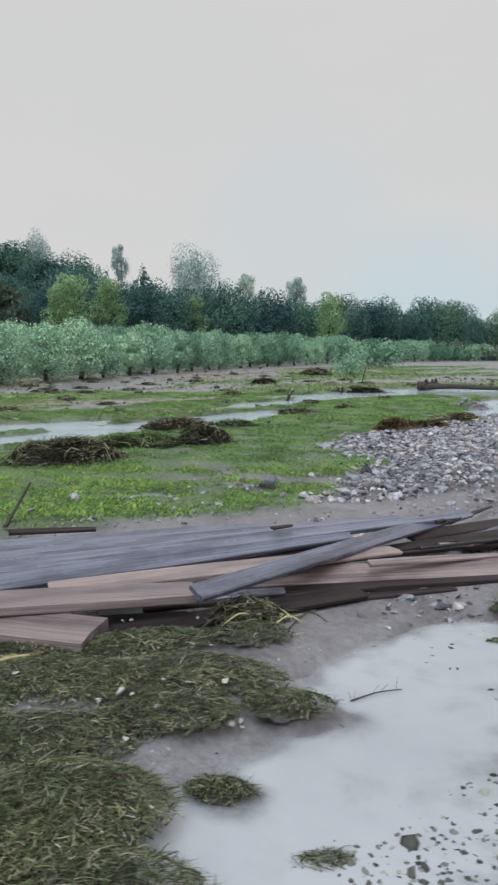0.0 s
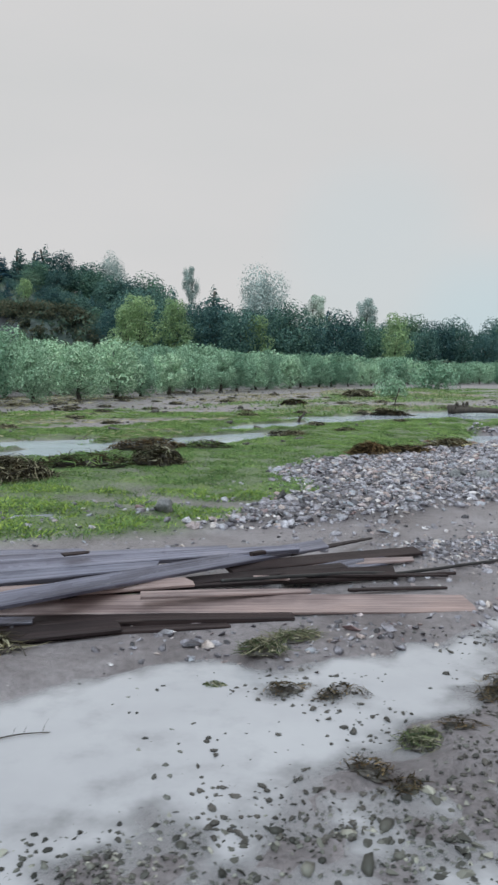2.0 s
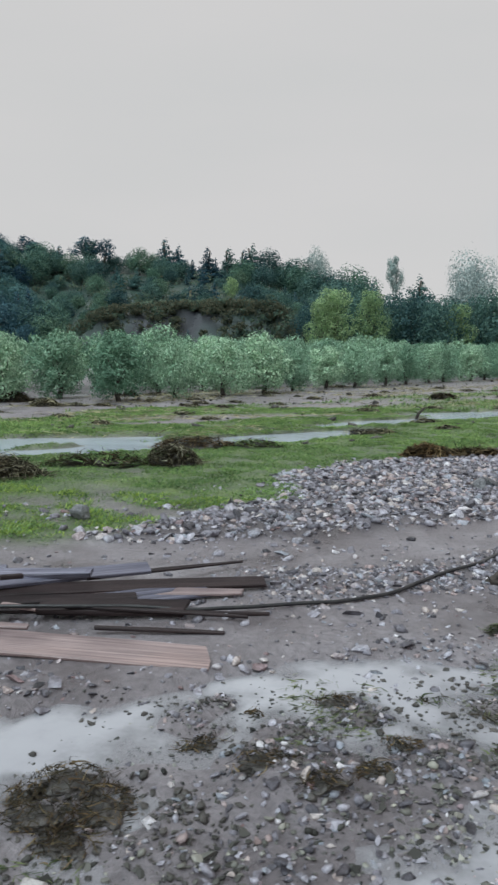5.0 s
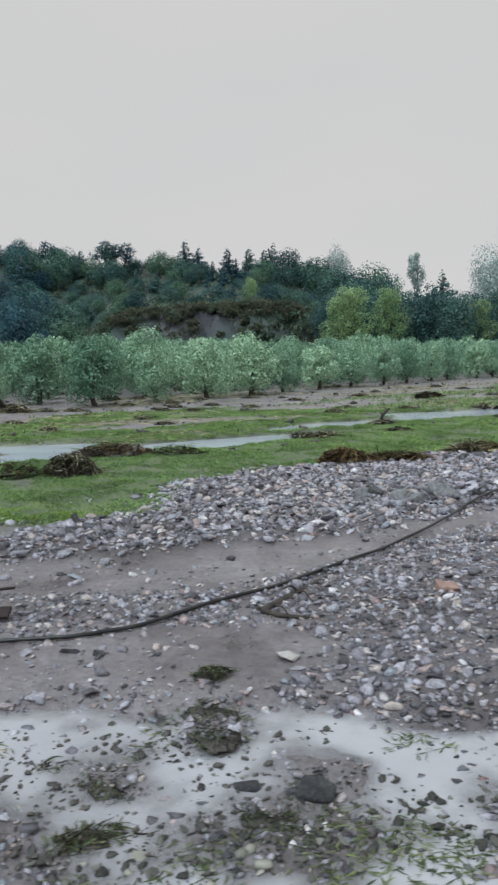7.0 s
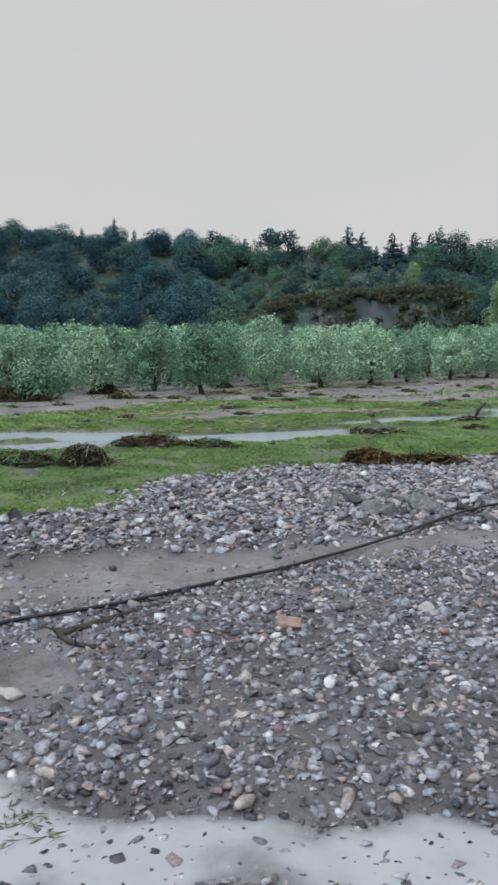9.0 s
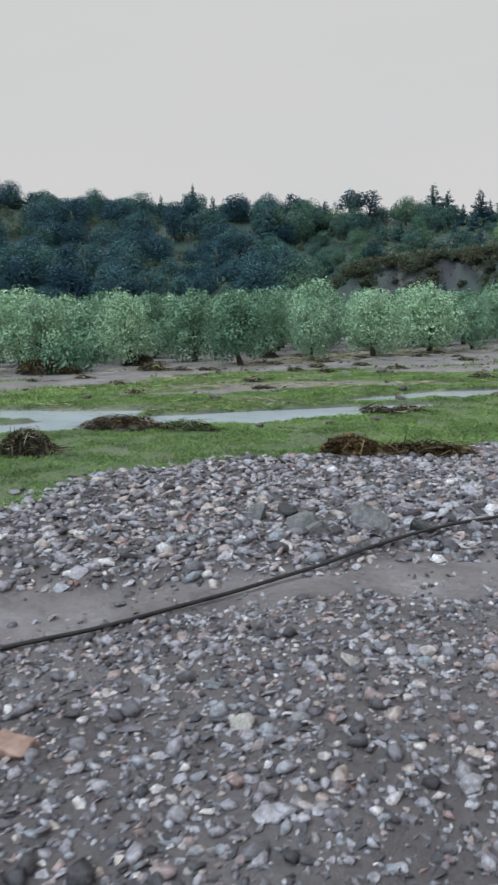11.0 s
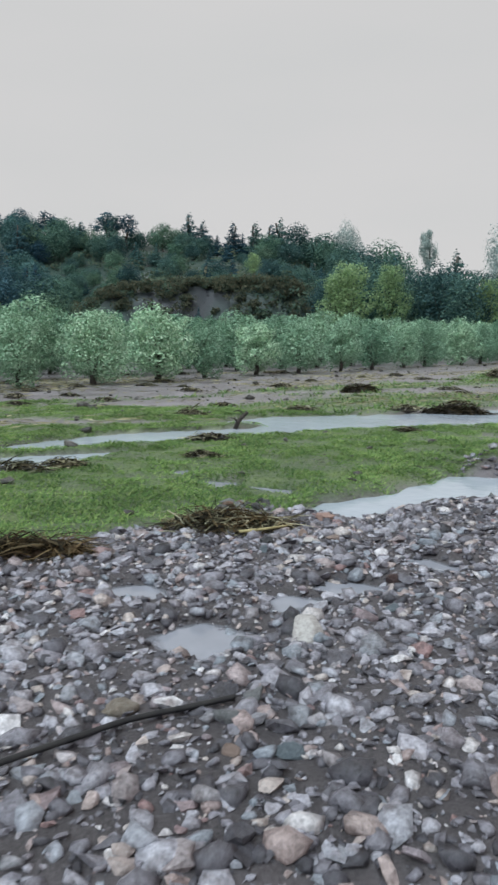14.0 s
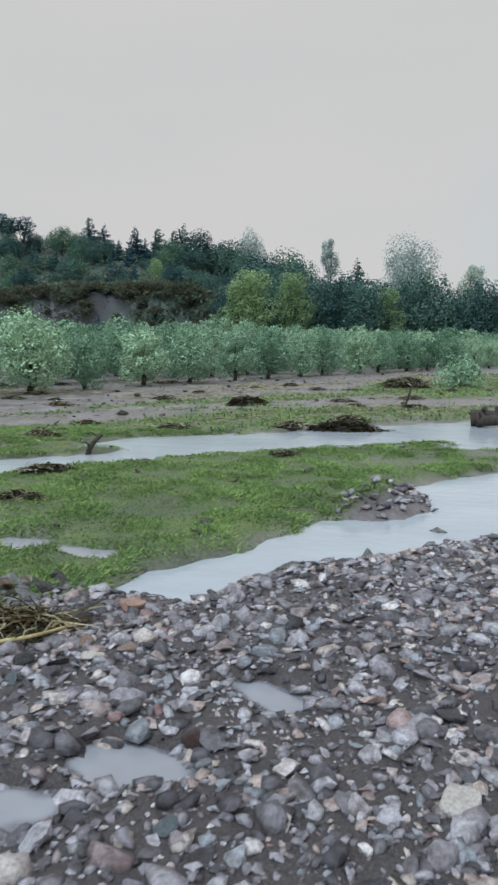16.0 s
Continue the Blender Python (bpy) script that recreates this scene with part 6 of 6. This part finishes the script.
debris("brush_heap", "large tangle of dry brush and reeds", -3.35, 8.7, 0.75, 0.42, 0.36, 2000, 0.32, 0.007, [M_DEBRIS, M_STRAW, M_DEBRIS], 0.3, 57, category="brush heap")
debris("brush_heap", "straggling tail of reeds and weed", -2.5, 10.2, 0.8, 0.25, 0.20, 1000, 0.28, 0.007, [M_DEBRIS, M_GRASS, M_DEBRIS], 0.35, 58, category="brush heap")
debris("brush_heap", "rust-brown root mass on the gravel's edge", 2.3, 12.3, 0.38, 0.2, 0.25, 1400, 0.2, 0.008, [M_RUSTY, M_DEBRIS, M_RUSTY], 0.1, 59, M_RUSTCLOD, category="brush heap")
debris("brush_heap", "rust-brown straw trailing along stones", 3.0, 12.65, 0.6, 0.14, 0.14, 800, 0.28, 0.008, [M_RUSTY, M_DEBRIS], 0.35, 60, M_RUSTCLOD, category="brush heap")
debris("brush_heap", "dark straw bundle between pink cobbles", 4.25, 13.85, 0.5, 0.2, 0.16, 1100, 0.28, 0.006, [M_DEBRIS, M_RUSTY, M_STRAW], 0.3, 61, category="brush heap")
debris("brush_heap", "strip of debris stranded in the stream", 5.5, 25.2, 0.75, 0.25, 0.26, 600, 0.35, 0.014, [M_DEBRIS, M_DEBRIS], 0.1, 62, category="brush heap")
debris("brush_heap", "dark clump of debris on far grass", 2.52, 30.2, 0.55, 0.3, 0.3, 500, 0.35, 0.014, [M_DEBRIS, M_DEBRIS], 0.1, 63, category="brush heap")
debris("brush_heap", "low dark clump of debris", 6.85, 39.4, 0.9, 0.5, 0.45, 500, 0.5, 0.02, [M_DEBRIS, M_STRAW], 0.1, 64, category="brush heap")
debris("brush_heap", "brown heap of brush before the orchard", -13.2, 20.4, 1.2, 0.6, 0.55, 1200, 0.5, 0.016, [M_DEBRIS, M_RUSTY], 0.1, 65, category="brush heap")
debris("brush_heap", "dark brush beside the orchard", -12.5, 24.0, 0.6, 0.4, 0.4, 700, 0.4, 0.016, [M_DEBRIS, M_DEBRIS], 0.1, 66, category="brush heap")
debris("brush_heap", "dark brush at the field's edge", -10.2, 22.2, 0.5, 0.3, 0.25, 500, 0.35, 0.014, [M_DEBRIS, M_STRAW], 0.1, 67, category="brush heap")
debris("brush_heap", "dark clod of roots under the olives", -9.9, 28.4, 0.3, 0.25, 0.3, 300, 0.3, 0.012, [M_DEBRIS, M_DEBRIS], 0.1, 68, category="brush heap")
for k in range(60):
    x, y = dr.uniform(-12, 9), dr.uniform(14.5, 42)
    if inside(STREAM, np.array([x]), np.array([y]))[0] > 0.2 or inside(POND, np.array([x]), np.array([y]))[0] > -0.3 or inside(GRAVEL, np.array([x]), np.array([y]))[0] > 0:
        continue
    s = dr.uniform(0.18, 0.42)
    debris("weed_clump", "low dark clump of flattened weeds on the meadow", x, y, s, s * 0.5, s * 0.35, 160, s * 0.7, 0.012, [M_DEBRIS, M_STRAW], dr.uniform(-0.4, 0.6), 70 + k, category="weeds")

# straw and stalks combed flat by the flood over the silted field
lg = np.random.default_rng(88)
n = 60000
xs, ys = lg.uniform(-17, 16, n), lg.uniform(14, 60, n)
keep = (ys - 0.97 * xs > 17) & (ys - 1.6 * xs < 48) & (lg.random(n) < 0.06 + 0.94 * smooth(0.0, 0.4, fbm((0.74 * xs + 0.67 * ys) * 0.3, 0.74 * ys - 0.67 * xs, 1.3, 3, 75)))
xs, ys = xs[keep], ys[keep]
zs = terrain_masks(xs, ys)[0]
dry = zs > WATER_Z
xs, ys, zs = xs[dry], ys[dry], zs[dry]
n = len(xs)
a, L, W = 0.74 + lg.normal(0, 0.7, n), lg.uniform(0.06, 0.24, n), lg.uniform(0.005, 0.014, n)
mid = np.stack([xs, ys, zs + lg.uniform(0.005, 0.05, n)], 1)
along = np.stack([np.cos(a) * L, np.sin(a) * L, lg.normal(0, 0.02, n)], 1)
side = np.stack([-np.sin(a) * W, np.cos(a) * W, lg.uniform(0.2, 1.0, n) * W], 1)
v = np.stack([mid - along, mid - side, mid + along, mid + side], 1).reshape(-1, 3)
tagged(new("flood_straw", bulk_mesh("flood_straw", v, np.arange(n * 4).reshape(-1, 4), M_STRAW)), "pale straw and stalks combed flat over silt", "straw", kind="stuff")

# low bushes at the orchard's corner
bush = tree("bush", "grey-green bush bent over by the flood", "bush", 1.3, 2.4, 1100, (0.10, 0.04), M_OLIVE, M_BARK, 320, "round")
place(bush, -12.6, 20.9, 0.9, 0.4, 0.2)
place(bush, -15.6, 24.6, 1.1, 2.4, 0.2)
place(bush, 17.5, 62.0, 1.6, 1.4, 0.2, 1.2)
place(bush, 9.0, 41.0, 0.9, 1.9, 0.2, 1.0)
retire(bush)

# fired clay pieces
def brick(label, x, y, l, w, h, turn, seed):
    g = random.Random(seed)
    bm = bmesh.new()
    bmesh.ops.create_cube(bm, size=1.0)
    bmesh.ops.subdivide_edges(bm, edges=bm.edges[:], cuts=2, use_grid_fill=True)
    bmesh.ops.scale(bm, verts=bm.verts[:], vec=(l, w, h))
    for v in bm.verts:
        v.co += Vector((g.uniform(-1, 1), g.uniform(-1, 1), g.uniform(-1, 1))) * 0.008
    bmesh.ops.bevel(bm, geom=bm.edges[:], offset=0.004, segments=1, affect="EDGES")
    ob = new("brick", bm_mesh("brick", bm, M_CLAY, True))
    ob.matrix_basis = Matrix.Translation((x, y, ground_z(x, y) + h * 0.35)) @ Euler((0.2, 0.15, turn)).to_matrix().to_4x4()
    return tagged(ob, label, "brick")


brick("broken orange-red brick among small stones", 4.03, 6.35, 0.15, 0.10, 0.05, 0.3, 1)


brick("broken orange brick among cobbles", 4.95, 14.45, 0.14, 0.09, 0.06, 0.9, 4)

# far house among the trees
def house(x, y, turn, label, size=0.45):
    z = ground_z(x, y)
    root = tagged(new("house"), label, "house")
    bm = bmesh.new()
    bmesh.ops.create_cube(bm, size=1.0)
    bmesh.ops.scale(bm, verts=bm.verts[:], vec=(7, 5, 4))
    part("wall", bm_mesh("wall", bm, M_PLASTER), root)
    bm = bmesh.new()
    c8 = [bm.verts.new(q) for q in ((-3.9, -2.9, 2.0), (3.9, -2.9, 2.0), (3.9, 2.9, 2.0), (-3.9, 2.9, 2.0), (-3.9, 0, 3.6), (3.9, 0, 3.6))]
    for f in ((0, 1, 5, 4), (2, 3, 4, 5), (0, 4, 3), (1, 2, 5), (3, 2, 1, 0)):
        bm.faces.new([c8[i] for i in f])
    part("roof", bm_mesh("roof", bm, M_CLAY), root)
    root.matrix_basis = Matrix.Translation((x, y, z + size * 1.6)) @ Matrix.Rotation(turn, 4, "Z") @ Matrix.Scale(size, 4)


house(*polar(-45.6, 178), 0.7, "small white farmhouse among trees on the hill")
house(*polar(-36.2, 176), 0.3, "small pale farmhouse among trees on the hill")
